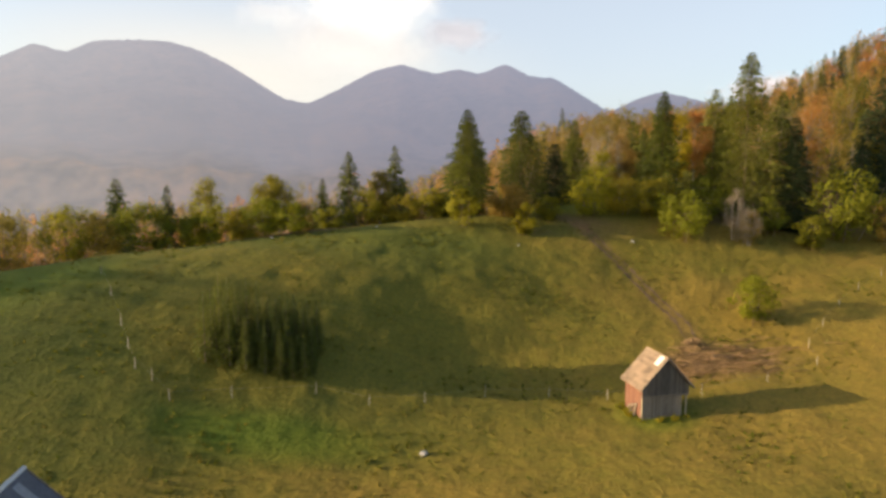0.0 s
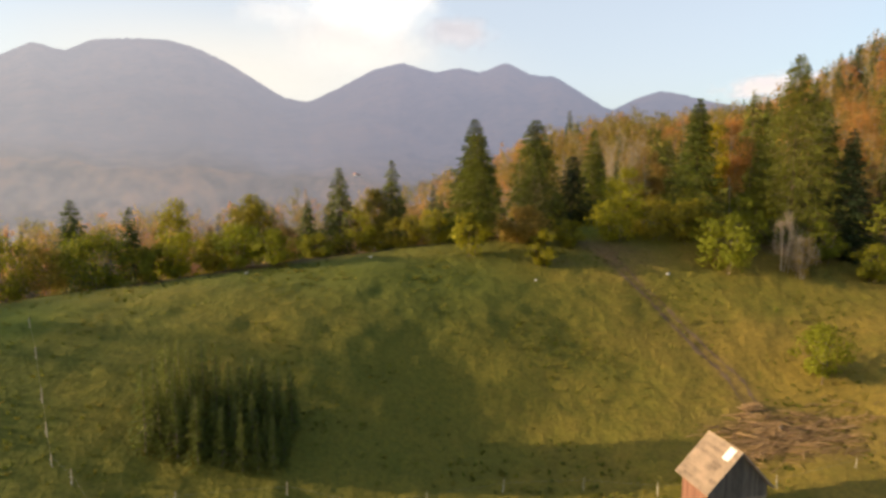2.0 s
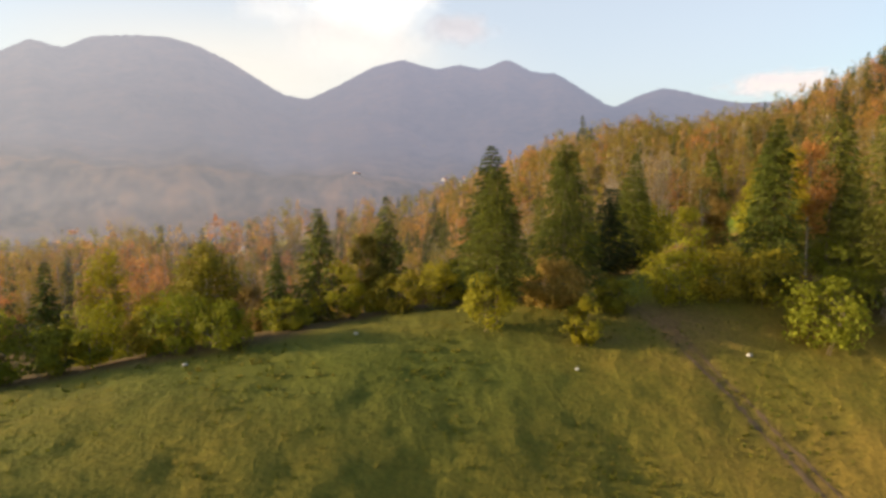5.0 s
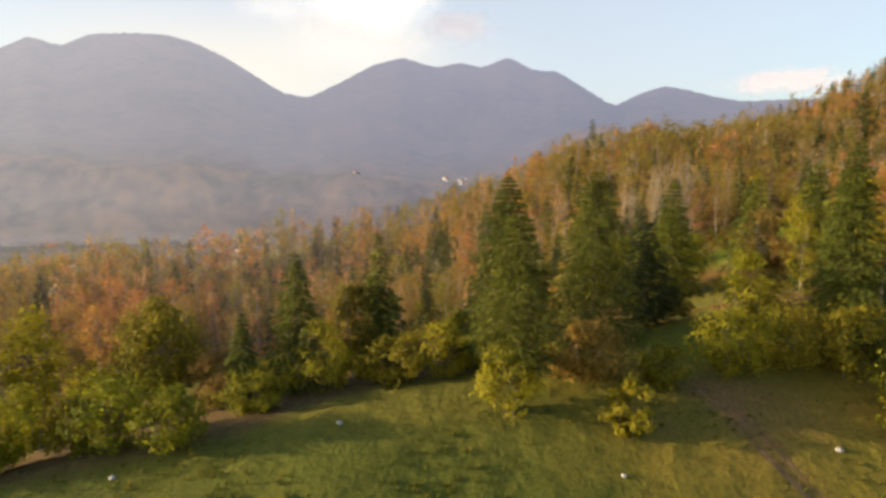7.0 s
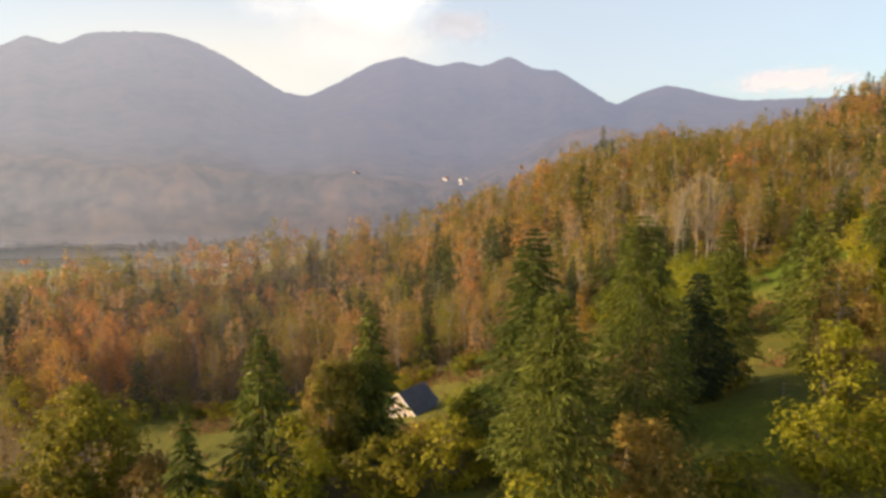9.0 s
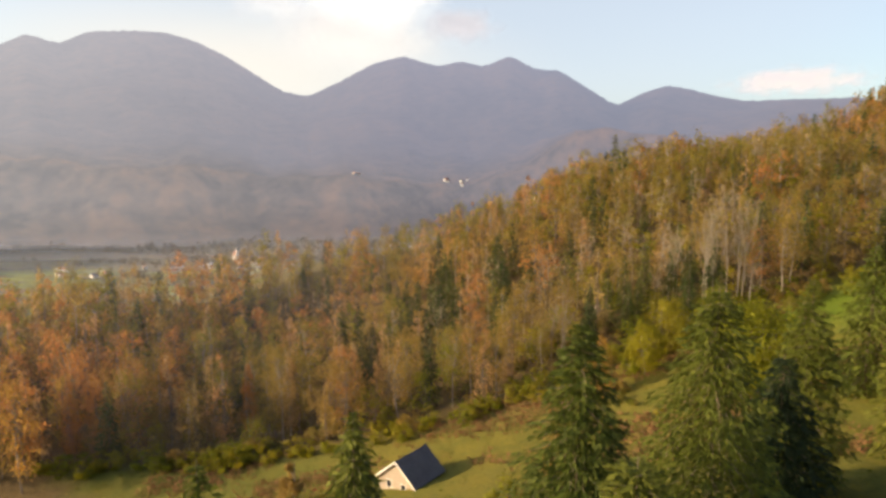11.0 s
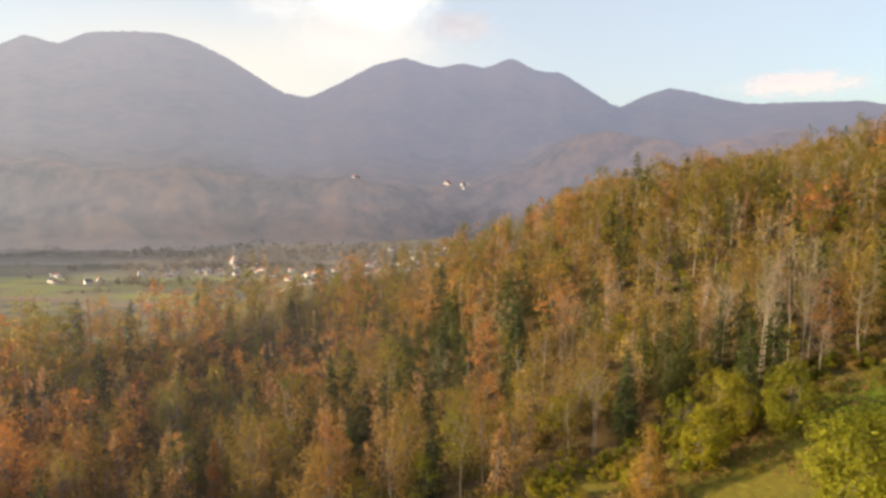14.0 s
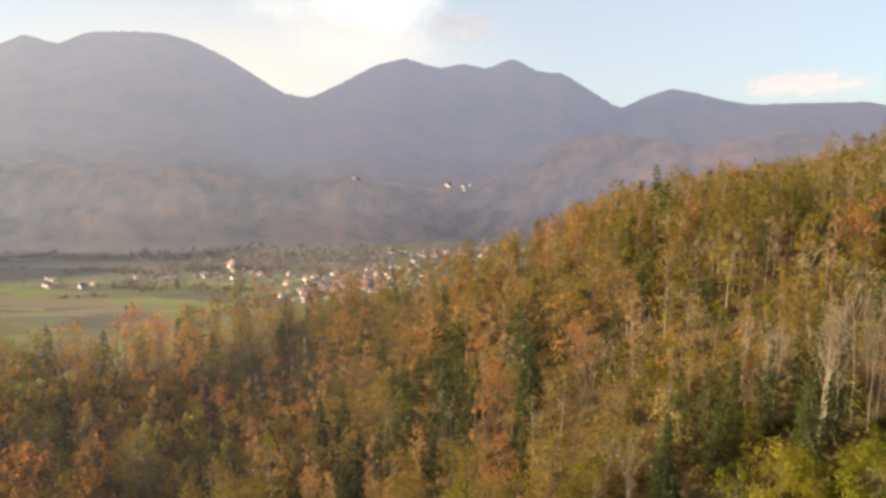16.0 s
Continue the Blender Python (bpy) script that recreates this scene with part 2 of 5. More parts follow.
def haze_sheet_material():
    """Haze as a thin sheet: a little of it scatters the daylight, the rest lets the view through."""
    m, nt, b = material("haze_sheet")
    sheet = nt.nodes.new("ShaderNodeAttribute")
    sheet.attribute_name = "dense"
    n = noise_tex(nt, 0.004, 4, 0.5, coords(nt))
    f = math_node(nt, "MULTIPLY", sheet.outputs["Fac"], math_node(nt, "ADD", math_node(nt, "MULTIPLY", n, 0.6), 0.7))
    df = add(nt, "ShaderNodeBsdfDiffuse", Color=(0.70, 0.61, 0.55, 1))
    tl = add(nt, "ShaderNodeBsdfTranslucent", Color=(0.70, 0.61, 0.55, 1))
    both = add(nt, "ShaderNodeAddShader")
    nt.links.new(df.outputs[0], both.inputs[0])
    nt.links.new(tl.outputs[0], both.inputs[1])
    tr = nt.nodes.new("ShaderNodeBsdfTransparent")
    sh = nt.nodes.new("ShaderNodeMixShader")
    nt.links.new(f, sh.inputs[0])
    nt.links.new(tr.outputs[0], sh.inputs[1])
    nt.links.new(both.outputs[0], sh.inputs[2])
    nt.links.new(sh.outputs[0], nt.nodes["Material Output"].inputs["Surface"])
    return m


def cloud_material(name, colour, dark, strength, rim, scale, rough_edge, most, aspect):
    """A far cloud, its light put into emission: dense in its heart, fraying to nothing at its rim."""
    m, nt, b = material(name)
    sheet = nt.nodes.new("ShaderNodeAttribute")
    sheet.attribute_name = "sheet"
    vec = sheet.outputs["Vector"]
    ln = nt.nodes.new("ShaderNodeVectorMath")
    ln.operation = "LENGTH"
    nt.links.new(vec, ln.inputs[0])
    mp = add(nt, "ShaderNodeMapping", Scale=(aspect, 1, 1))
    nt.links.new(vec, mp.inputs["Vector"])
    n = noise_tex(nt, scale, 8, 0.55, mp.outputs[0])
    d = math_node(nt, "ADD", ln.outputs["Value"], math_node(nt, "MULTIPLY", math_node(nt, "SUBTRACT", n, 0.5), rough_edge))
    mr = add(nt, "ShaderNodeMapRange", From_Min=0.85 - rim, From_Max=0.85, To_Min=most, To_Max=0.0)
    mr.interpolation_type = "SMOOTHSTEP"
    nt.links.new(d, mr.inputs["Value"])
    em = add(nt, "ShaderNodeEmission", Strength=strength)
    nt.links.new(ramp(nt, noise_tex(nt, scale * 0.9, 5, 0.55, mp.outputs[0]), [(0.38, dark), (0.58, colour)]), em.inputs["Color"])
    tr = nt.nodes.new("ShaderNodeBsdfTransparent")
    sh = nt.nodes.new("ShaderNodeMixShader")
    nt.links.new(mr.outputs[0], sh.inputs[0])
    nt.links.new(tr.outputs[0], sh.inputs[1])
    nt.links.new(em.outputs[0], sh.inputs[2])
    nt.links.new(sh.outputs[0], nt.nodes["Material Output"].inputs["Surface"])
    return m


M_MEADOW = meadow_material()
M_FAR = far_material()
M_HAZE_SHEET = haze_sheet_material()
M_OLDWOOD = plain_material("grey_weathered_boards", (0.11, 0.09, 0.072), (0.27, 0.225, 0.178), 9, 0.9, 0.5, 0.01, (1, 1, 0.15))
M_DARKWOOD = plain_material("dark_weathered_boards", (0.055, 0.048, 0.042), (0.15, 0.13, 0.11), 9, 0.9, 0.5, 0.01, (1, 1, 0.15))
M_REDWOOD = plain_material("red_brown_boards", (0.12, 0.05, 0.03), (0.23, 0.105, 0.06), 9, 0.85, 0.4, 0.01, (1, 1, 0.15))
M_SHINGLE = plain_material("weathered_shingles", (0.11, 0.078, 0.05), (0.27, 0.19, 0.125), 7, 0.9, 0.5, 0.015)
M_SHEET = plain_material("pale_metal_sheet", (0.55, 0.52, 0.48), (0.72, 0.70, 0.66), 5, 0.45, 0.1, 0.005)
M_OLDSHEET = plain_material("dull_roof_sheet", (0.20, 0.20, 0.21), (0.32, 0.32, 0.33), 3, 0.6, 0.1, 0.005)
M_BROWNROOF = plain_material("dull_purple_brown_roof", (0.10, 0.085, 0.088), (0.18, 0.155, 0.155), 4, 0.95, 0.3, 0.01)
M_DARKROOF = plain_material("dark_slate_roof", (0.07, 0.07, 0.08), (0.15, 0.15, 0.17), 4, 0.6, 0.3, 0.01)
M_HOUSEWALL = plain_material("cream_plaster", (0.28, 0.22, 0.17), (0.42, 0.35, 0.28), 1.5, 0.9, 0.15, 0.01)
M_WHITEWALL = plain_material("pale_plaster", (0.60, 0.56, 0.50), (0.80, 0.77, 0.71), 1.5, 0.9, 0.15, 0.01)
M_CLAY = plain_material("red_clay_roof", (0.24, 0.10, 0.07), (0.40, 0.18, 0.12), 1.0, 0.85, 0.2, 0.01)
M_GLASS = plain_material("dark_window_glass", (0.03, 0.03, 0.035), (0.06, 0.06, 0.07), 1.0, 0.15, 0.0)
M_POST = plain_material("bleached_wood_post", (0.20, 0.17, 0.11), (0.34, 0.29, 0.20), 8, 0.85, 0.3, 0.01)
M_STONE = plain_material("pale_limestone", (0.24, 0.225, 0.20), (0.44, 0.42, 0.38), 3, 0.9, 0.5, 0.05)
M_BRUSH = leaf_material("cut_branches", [(0.0, (0.24, 0.145, 0.06)), (1.0, (0.48, 0.30, 0.14))], 0.0, 0.85, 0.35)
M_GRASSTUFT = leaf_material("grass_blades", [(0.0, (0.105, 0.125, 0.012)), (0.6, (0.16, 0.15, 0.015)), (1.0, (0.24, 0.175, 0.03))], 0.45, 0.8)
M_HERB = leaf_material("dry_herbs", [(0.0, (0.15, 0.115, 0.03)), (0.5, (0.22, 0.125, 0.05)), (1.0, (0.27, 0.125, 0.06))], 0.3, 0.85)


# ---------------------------------------------------------------- mesh helpers
def raw_mesh(name, verts, faces, mats, mat_index=None, smooth=False, tint=None):
    """A mesh from arrays: verts (n, 3), faces (m, 3 or 4)."""
    me = bpy.data.meshes.new(name)
    verts, faces = np.asarray(verts, np.float32), np.asarray(faces, np.int32)
    k = faces.shape[1]
    me.vertices.add(len(verts))
    me.vertices.foreach_set("co", verts.ravel())
    me.loops.add(faces.size)
    me.loops.foreach_set("vertex_index", faces.ravel())
    me.polygons.add(len(faces))
    me.polygons.foreach_set("loop_start", np.arange(0, faces.size, k, dtype=np.int32))
    for m in mats:
        me.materials.append(m)
    if mat_index is not None:
        me.polygons.foreach_set("material_index", np.asarray(mat_index, np.int32))
    me.update(calc_edges=True)
    me.polygons.foreach_set("use_smooth", np.full(len(faces), smooth))
    if tint is not None:
        me.attributes.new("tint", "FLOAT", "POINT").data.foreach_set("value", np.asarray(tint, np.float32))
    return me


def part(name, bm, mat, parent, label=""):
    """Links a bmesh as one mesh object under a thing or a part."""
    me = bpy.data.meshes.new(name)
    bm.normal_update()
    bm.to_mesh(me)
    bm.free()
    me.materials.append(mat)
    ob = new(name, me)
    ob.parent = parent
    return tagged(ob, label)


def mesh_part(name, me, parent, label=""):
    ob = new(name, me)
    ob.parent = parent
    return tagged(ob, label)


def thing(name, m, label, category, group="", kind=""):
    ob = new(name)
    ob.matrix_world = m
    return tagged(ob, label, category, group, kind)


def box(bm, lo, hi, bevel=0.0):
    r = bmesh.ops.create_cube(bm, size=1.0)
    c, s = [(a + b) / 2 for a, b in zip(lo, hi)], [b - a for a, b in zip(lo, hi)]
    bmesh.ops.scale(bm, vec=s, verts=r["verts"])
    bmesh.ops.translate(bm, vec=c, verts=r["verts"])
    if bevel:
        bmesh.ops.bevel(bm, geom=list({e for v in r["verts"] for e in v.link_edges}), offset=bevel, segments=1, affect="EDGES")
    return bm


def prism(bm, ring, depth_vec):
    """A slab: a closed ring of points pushed along a vector."""
    d = Vector(depth_vec)
    a, b = [bm.verts.new(p) for p in ring], [bm.verts.new(Vector(p) + d) for p in ring]
    bm.faces.new(a[::-1])
    bm.faces.new(b)
    for k in range(len(ring)):
        j = (k + 1) % len(ring)
        bm.faces.new((a[k], a[j], b[j], b[k]))
    bmesh.ops.recalc_face_normals(bm, faces=bm.faces[:])
    return bm


def tube(points, radii, sides=6):
    """Verts and quads of a tapered tube along points."""
    pts = np.asarray(points, float)
    rad = np.asarray(radii, float)
    d = np.gradient(pts, axis=0)
    d /= np.linalg.norm(d, axis=1)[:, None] + 1e-9
    ref = np.where(np.abs(d[:, 2:3]) > 0.9, [[1.0, 0, 0]], [[0, 0, 1.0]])
    u = np.cross(d, ref)
    u /= np.linalg.norm(u, axis=1)[:, None] + 1e-9
    w = np.cross(d, u)
    a = np.arange(sides) * 2 * np.pi / sides
    v = pts[:, None] + rad[:, None, None] * (u[:, None] * np.cos(a)[None, :, None] + w[:, None] * np.sin(a)[None, :, None])
    n = len(pts)
    i, j = np.meshgrid(np.arange(n - 1), np.arange(sides), indexing="ij")
    k = (j + 1) % sides
    f = np.stack([i * sides + j, i * sides + k, (i + 1) * sides + k, (i + 1) * sides + j], -1).reshape(-1, 4)
    return v.reshape(-1, 3), f


def join(pieces):
    vs, fs, n = [], [], 0
    for v, f in pieces:
        vs.append(v)
        fs.append(f + n)
        n += len(v)
    return np.concatenate(vs), np.concatenate(fs)


def cards(rng, centres, sizes, normals=None, aspect=0.62, wild=0.5):
    """Small bent leaf clumps at the centres: one quad each, facing outwards with some scatter."""
    n = len(centres)
    nr = rng.normal(size=(n, 3))
    if normals is not None:
        nr = nr * wild + normals
    nr /= np.linalg.norm(nr, axis=1)[:, None] + 1e-9
    t = np.cross(nr, rng.normal(size=(n, 3)))
    t /= np.linalg.norm(t, axis=1)[:, None] + 1e-9
    b = np.cross(nr, t)
    s = np.asarray(sizes)[:, None]
    q = np.stack([-t * 0.55 * s, -b * aspect * 0.5 * s + nr * 0.12 * s, t * 0.55 * s, b * aspect * 0.5 * s + nr * 0.1 * s], 1)
    v = (centres[:, None] + q).reshape(-1, 3)
    return v, np.arange(4 * n).reshape(n, 4)


def sprays_of(rng, centres, dirs, sizes, wild=0.55):
    """Needle sprays: narrow quads that run along the branch and hang a little."""
    n = len(centres)
    t = dirs + rng.normal(size=(n, 3)) * (0.42, 0.42, 0.25)
    t /= np.linalg.norm(t, axis=1)[:, None] + 1e-9
    w = np.cross(t, np.array([0, 0, 1.0]) + rng.normal(size=(n, 3)) * wild)
    w /= np.linalg.norm(w, axis=1)[:, None] + 1e-9
    s = np.asarray(sizes)[:, None]
    q = np.stack([-t * 0.5 * s, -w * 0.15 * s + t * 0.05 * s, t * 0.62 * s - (0, 0, 0.12) * s, w * 0.15 * s + t * 0.05 * s], 1)
    return (centres[:, None] + q).reshape(-1, 3), np.arange(4 * n).reshape(n, 4)


# ---------------------------------------------------------------- the land
NEAR_X, NEAR_Y, NEAR_S = (-70, -40, -10, 20, 50, 80), (40, 68, 96, 124), 24.0
NEAR = (-1.1, -1.2, -0.8, 2.0, -1.8, -1.1, 6.6, 2.7, -3.4, -0.5, 2.4, 2.6, 6.2, 4.9, 7.1, -2.8, -4.5, 1.5, 0.5, 2.9, 4.4, 7.5, 7.9, -3.1)
FAR_X, FAR_Y, FAR_S = (-140, -70, 0, 70, 140, 220, 320), (160, 230, 300, 370, 440), 62.0
FAR = (-9.6, 2.2, 2.7, -2.0, -1.9, 27.1, 28.7, 22.4, -8.8, -7.7, -9.8, 2.9, -47.8, -21.1, 15.5, -27.1, 9.3, 5.2, -0.5, -25.4, -11.2, 4.0, 12.2, -1.2, 2.7, 9.7, -12.3, -14.8, 4.3, 16.5, -12.9, -7.4, -4.8, -9.4, -0.4)


def smooth(a, b, v):
    t = np.clip((v - a) / (b - a), 0, 1)
    return t * t * (3 - 2 * t)


def height(x, y):
    """The land: a bowl of meadow, its crest, the wooded slope behind it and the valley floor."""
    x, y = np.asarray(x, float), np.asarray(y, float)
    plane = np.maximum(12 + 0.27 * x + 0.22 * np.maximum(x - 150, 0), -150)
    crest = 345 + 0.55 * np.clip(x, -200, 400)
    z = plane * smooth(40, 200, y) - 2 * (1 - smooth(40, 200, y))
    z = z - 0.5 * np.maximum(y - 436, 0) * smooth(110, 210, x)
    k = smooth(crest + 15, crest + 430, y)
    z = z * (1 - k) - 150 * k
    amps = iter(NEAR + FAR)
    for xs, ys, s in ((NEAR_X, NEAR_Y, NEAR_S), (FAR_X, FAR_Y, FAR_S)):
        for b in ys:
            for a in xs:
                z = z + next(amps) * np.exp(-((x - a) ** 2 + (y - b) ** 2) / (2 * s * s))
    # a shallow hollow added east of the young spruces so the pasture shades itself
    return z - 2.1 * np.exp(-((x - 6) / 16) ** 2 - ((y - 80.5) / 10) ** 2)


def ground_z(x, y):
    return float(height(x, y))


EDGE_X, EDGE_Y = (-140, -90, -60, -48, -37, -26, -20, -15, -7, 0, 20, 60, 160), (80, 89, 95, 99.5, 103, 106.5, 109.5, 116, 120.5, 122, 121, 120, 130)


def clearing(x, y):
    """1 on open meadow, 0 under the woods (soft)."""
    x, y = np.asarray(x, float), np.asarray(y, float)
    front = np.interp(x, EDGE_X, EDGE_Y)
    a = 1 - smooth(front - 2, front + 3, y)
    upper = 206 + 0.22 * np.maximum(x, 0) + 0.18 * np.clip(-x - 30, 0, 36)
    low = 140 + 1.1 * np.maximum(-x - 20, 0) + 0.9 * np.maximum(x - 30, 0)
    b = smooth(low - 3, low + 4, y) * (1 - smooth(upper - 2, upper + 3, y)) * smooth(-86, -78, x) * (1 - smooth(92, 100, x))
    c = smooth(11, 14, x) * (1 - smooth(48, 52, x)) * smooth(116, 119, y) * (1 - smooth(158, 166, y))      # the lane behind the crest spruces
    return np.clip(np.maximum(np.maximum(a, b), (c > 0.45) * 1.0), 0, 1)


def axis(lo, hi, fine_lo, fine_hi, step, grow=1.09):
    mid = list(np.arange(fine_lo, fine_hi + step, step))
    up, s = [mid[-1]], step
    while up[-1] < hi:
        s *= grow
        up.append(up[-1] + s)
    dn, s = [mid[0]], step
    while dn[-1] > lo:
        s *= grow
        dn.append(dn[-1] - s)
    return np.array(dn[:0:-1] + mid + up[1:])


GRID = {}
# the pasture fence's corners, along which the grazed grass meets the mown
FENCE = ((-45.2, 82.7), (-37.4, 71.9), (-27.9, 62.2), (-22.2, 64.2), (-8.0, 66.4), (4.9, 71.1), (19.3, 71.5), (39.5, 74.5), (47.4, 77.8), (59.4, 93.1), (71.6, 102))


def surface_z(x, y):
    """The height of the ground's own mesh, between its points."""
    xs, ys, Z = GRID["xs"], GRID["ys"], GRID["Z"]
    i, j = np.clip(np.searchsorted(xs, x) - 1, 0, len(xs) - 2), np.clip(np.searchsorted(ys, y) - 1, 0, len(ys) - 2)
    u, v = (x - xs[i]) / (xs[i + 1] - xs[i]), (y - ys[j]) / (ys[j + 1] - ys[j])
    return (Z[j, i] * (1 - u) + Z[j, i + 1] * u) * (1 - v) + (Z[j + 1, i] * (1 - u) + Z[j + 1, i + 1] * u) * v


def track_line(y):
    """Where the farm track runs up the slope: straight at first, then bending west to the crest."""
    t = np.clip(np.asarray(y, float) - 88, 0, 40)
    return 34.9 - 0.46 * t * t / (t + 7.5) + 0.15 * np.sin(t * 0.5)


def build_ground():
    rng = np.random.default_rng(5)
    xs, ys = axis(-4200, 4200, -72, 88, 0.8), axis(-1500, 4300, 40, 125, 0.8)
    X, Y = np.meshgrid(xs, ys)
    Z = height(X, Y)
    lumps = np.zeros_like(Z)
    for wl, amp in ((19, 0.10), (8.5, 0.06), (4.4, 0.05), (2.7, 0.055)):
        for _ in range(6):
            a, ph = rng.uniform(0, np.pi), rng.uniform(0, 6.28, 2)
            lumps += amp * np.sin((X * np.cos(a) + Y * np.sin(a)) * 6.28 / wl + ph[0] + 1.7 * np.sin((X * np.sin(a) - Y * np.cos(a)) * 3.1 / wl + ph[1]))
    near = np.exp(-((X / 130) ** 4 + ((Y - 120) / 130) ** 4))
    fence = np.interp(X, [p[0] for p in FENCE], [p[1] for p in FENCE])
    pasture = smooth(-1.5, 1.5, Y - fence) * smooth(-1.0, 1.5, X + 45.2 - 0.66 * np.clip(82.7 - Y, 0, 19)) * (1 - smooth(112, 120, Y))
    Z = Z + lumps * near * (0.30 + 0.16 * pasture)
    GRID.update(xs=xs, ys=ys, Z=Z)
    ny, nx = X.shape
    i, j = np.meshgrid(np.arange(ny - 1), np.arange(nx - 1), indexing="ij")
    f = np.stack([i * nx + j, i * nx + j + 1, (i + 1) * nx + j + 1, (i + 1) * nx + j], -1).reshape(-1, 4)
    me = raw_mesh("ground", np.stack([X, Y, Z], -1).reshape(-1, 3), f, [M_MEADOW], smooth=True)
    # worn track up the slope, trampled yard behind the hut, bare bank under the crest bushes
    track_x = track_line(Y)
    on = smooth(82, 90, Y) * (1 - smooth(126, 134, Y))
    rut = np.exp(-((X - track_x - 0.75) / 0.42) ** 2) + np.exp(-((X - track_x + 0.75) / 0.42) ** 2)
    soil = 0.3 * rut * on + 0.45 * np.exp(-((X - track_x) / 2.2) ** 2) * on
    soil += 0.8 * np.exp(-(((X - 36.0) / 10.0) ** 2 + ((Y - 80.8) / 5.6) ** 2) ** 1.5)
    # bare bank; its brown also paints the shade east of the front spruce
    soil += 0.75 * np.exp(-(((X - 26) / 9) ** 2 + ((Y - 119) / 3.5) ** 2)) + 0.6 * np.exp(-(((X - 17) / 5) ** 2 + ((Y - 112.5) / 2.0) ** 2)) + 0.5 * np.exp(-(((X - 30) / 6) ** 2 + ((Y - 114) / 4) ** 2))
    soil += 0.45 * np.exp(-(((X - 8) / 16) ** 2 + ((Y - 200) / 9) ** 2) ** 2)
    soil += 0.20 * smooth(150, 175, Y) * (1 - smooth(205, 235, Y)) * (0.5 + 0.5 * np.sin(X * 0.16 + 2 * np.sin(Y * 0.09))) * (1 - smooth(50, 66, X))
    lush = 0.8 * np.exp(-(((X - 78) / 22) ** 2 + ((Y - 214) / 16) ** 2) ** 2) + 0.4 * np.exp(-(((X - 25) / 20) ** 2 + ((Y - 128) / 9) ** 2) ** 2)
    lush = lush + 0.10 * np.exp(-(((X + 22) / 34) ** 2 + ((Y - 105) / 7) ** 2) ** 2)
    lush = lush + 0.6 * np.exp(-(((X - 23.5) / 4.6) ** 2 + ((Y - 67.5) / 4.0) ** 2) ** 2)
    lush = lush + 0.40 * smooth(-38, -52, X + 0.66 * np.clip(82.7 - Y, 0, 19)) * (1 - smooth(84, 94, Y)) + 0.45 * np.exp(-(((X + 17) / 12) ** 2 + ((Y - 59.5) / 3.5) ** 2) ** 2)
    dry_shade = smooth(-40, 45, X + 0.9 * (72 - Y) * (Y < 72) - 0.25 * (Y - 72) * (Y > 72)) * (1 - smooth(120, 140, Y)) + 0.3 * smooth(120, 140, Y)
    # first two dips put shade at the crest and east into the grass
    dry_shade = dry_shade - 0.45 * np.exp(-(((X + 14) / 26) ** 2 + ((Y - 102) / 8) ** 2) ** 2) - 0.4 * np.exp(-(((X - 46) / 16) ** 2 + ((Y - 108) / 6) ** 2) ** 2) - 0.25 * np.exp(-(((X + 44) / 16) ** 2 + ((Y - 76) / 20) ** 2) ** 2)
    dry_shade = dry_shade + 0.30 * pasture * (1 - smooth(-20, 5, X)) - 0.25 * smooth(-38, -52, X + 0.66 * np.clip(82.7 - Y, 0, 19)) + 0.35 * np.exp(-(((X + 12) / 16) ** 2 + ((Y - 52) / 4) ** 2) ** 2)
    dry_shade = dry_shade + 0.4 * (1 - smooth(47, 54, Y)) * (1 - smooth(0, 30, X))
    dry_shade = dry_shade - 0.5 * np.exp(-(((X + 18) / 8) ** 2 + ((Y - 60.5) / 2.6) ** 2) ** 2)
    far = smooth(330, 520, Y - 0.55 * np.clip(X, -200, 400)) 
    litter = (1 - clearing(X, Y)) * (1 - far)
    for name, val in (("dry_shade", dry_shade), ("soil", soil), ("lush", lush), ("litter", litter), ("fields", far)):
        me.attributes.new(name, "FLOAT", "POINT").data.foreach_set("value", np.clip(val, -1 if name == "dry_shade" else 0, 1).ravel().astype(np.float32))
    tagged(new("ground", me), "grassy autumn hillside meadow falling to a broad valley", "ground", kind="structure")


build_ground()


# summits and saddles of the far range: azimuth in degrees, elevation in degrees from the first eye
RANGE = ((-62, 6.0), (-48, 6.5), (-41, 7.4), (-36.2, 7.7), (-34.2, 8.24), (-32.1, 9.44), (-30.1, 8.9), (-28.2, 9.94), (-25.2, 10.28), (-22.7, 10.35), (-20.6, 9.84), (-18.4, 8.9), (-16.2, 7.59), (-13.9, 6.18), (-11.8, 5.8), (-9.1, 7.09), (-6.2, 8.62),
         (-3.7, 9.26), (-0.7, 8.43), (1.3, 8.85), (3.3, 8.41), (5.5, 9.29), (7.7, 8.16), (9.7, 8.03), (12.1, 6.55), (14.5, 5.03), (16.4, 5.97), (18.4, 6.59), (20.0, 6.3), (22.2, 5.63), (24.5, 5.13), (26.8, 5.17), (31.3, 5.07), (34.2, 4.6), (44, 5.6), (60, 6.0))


# the shelf of lower hills at the range's foot: azimuth in degrees, height
SHELF_AZ, SHELF_Z = (-61, -38, -24, -15, -8, 0, 2, 5, 8, 11, 20, 28, 59), (70, 60, 38, 15, 0, -12, -14, 5, 80, 150, 112, 140, 150)


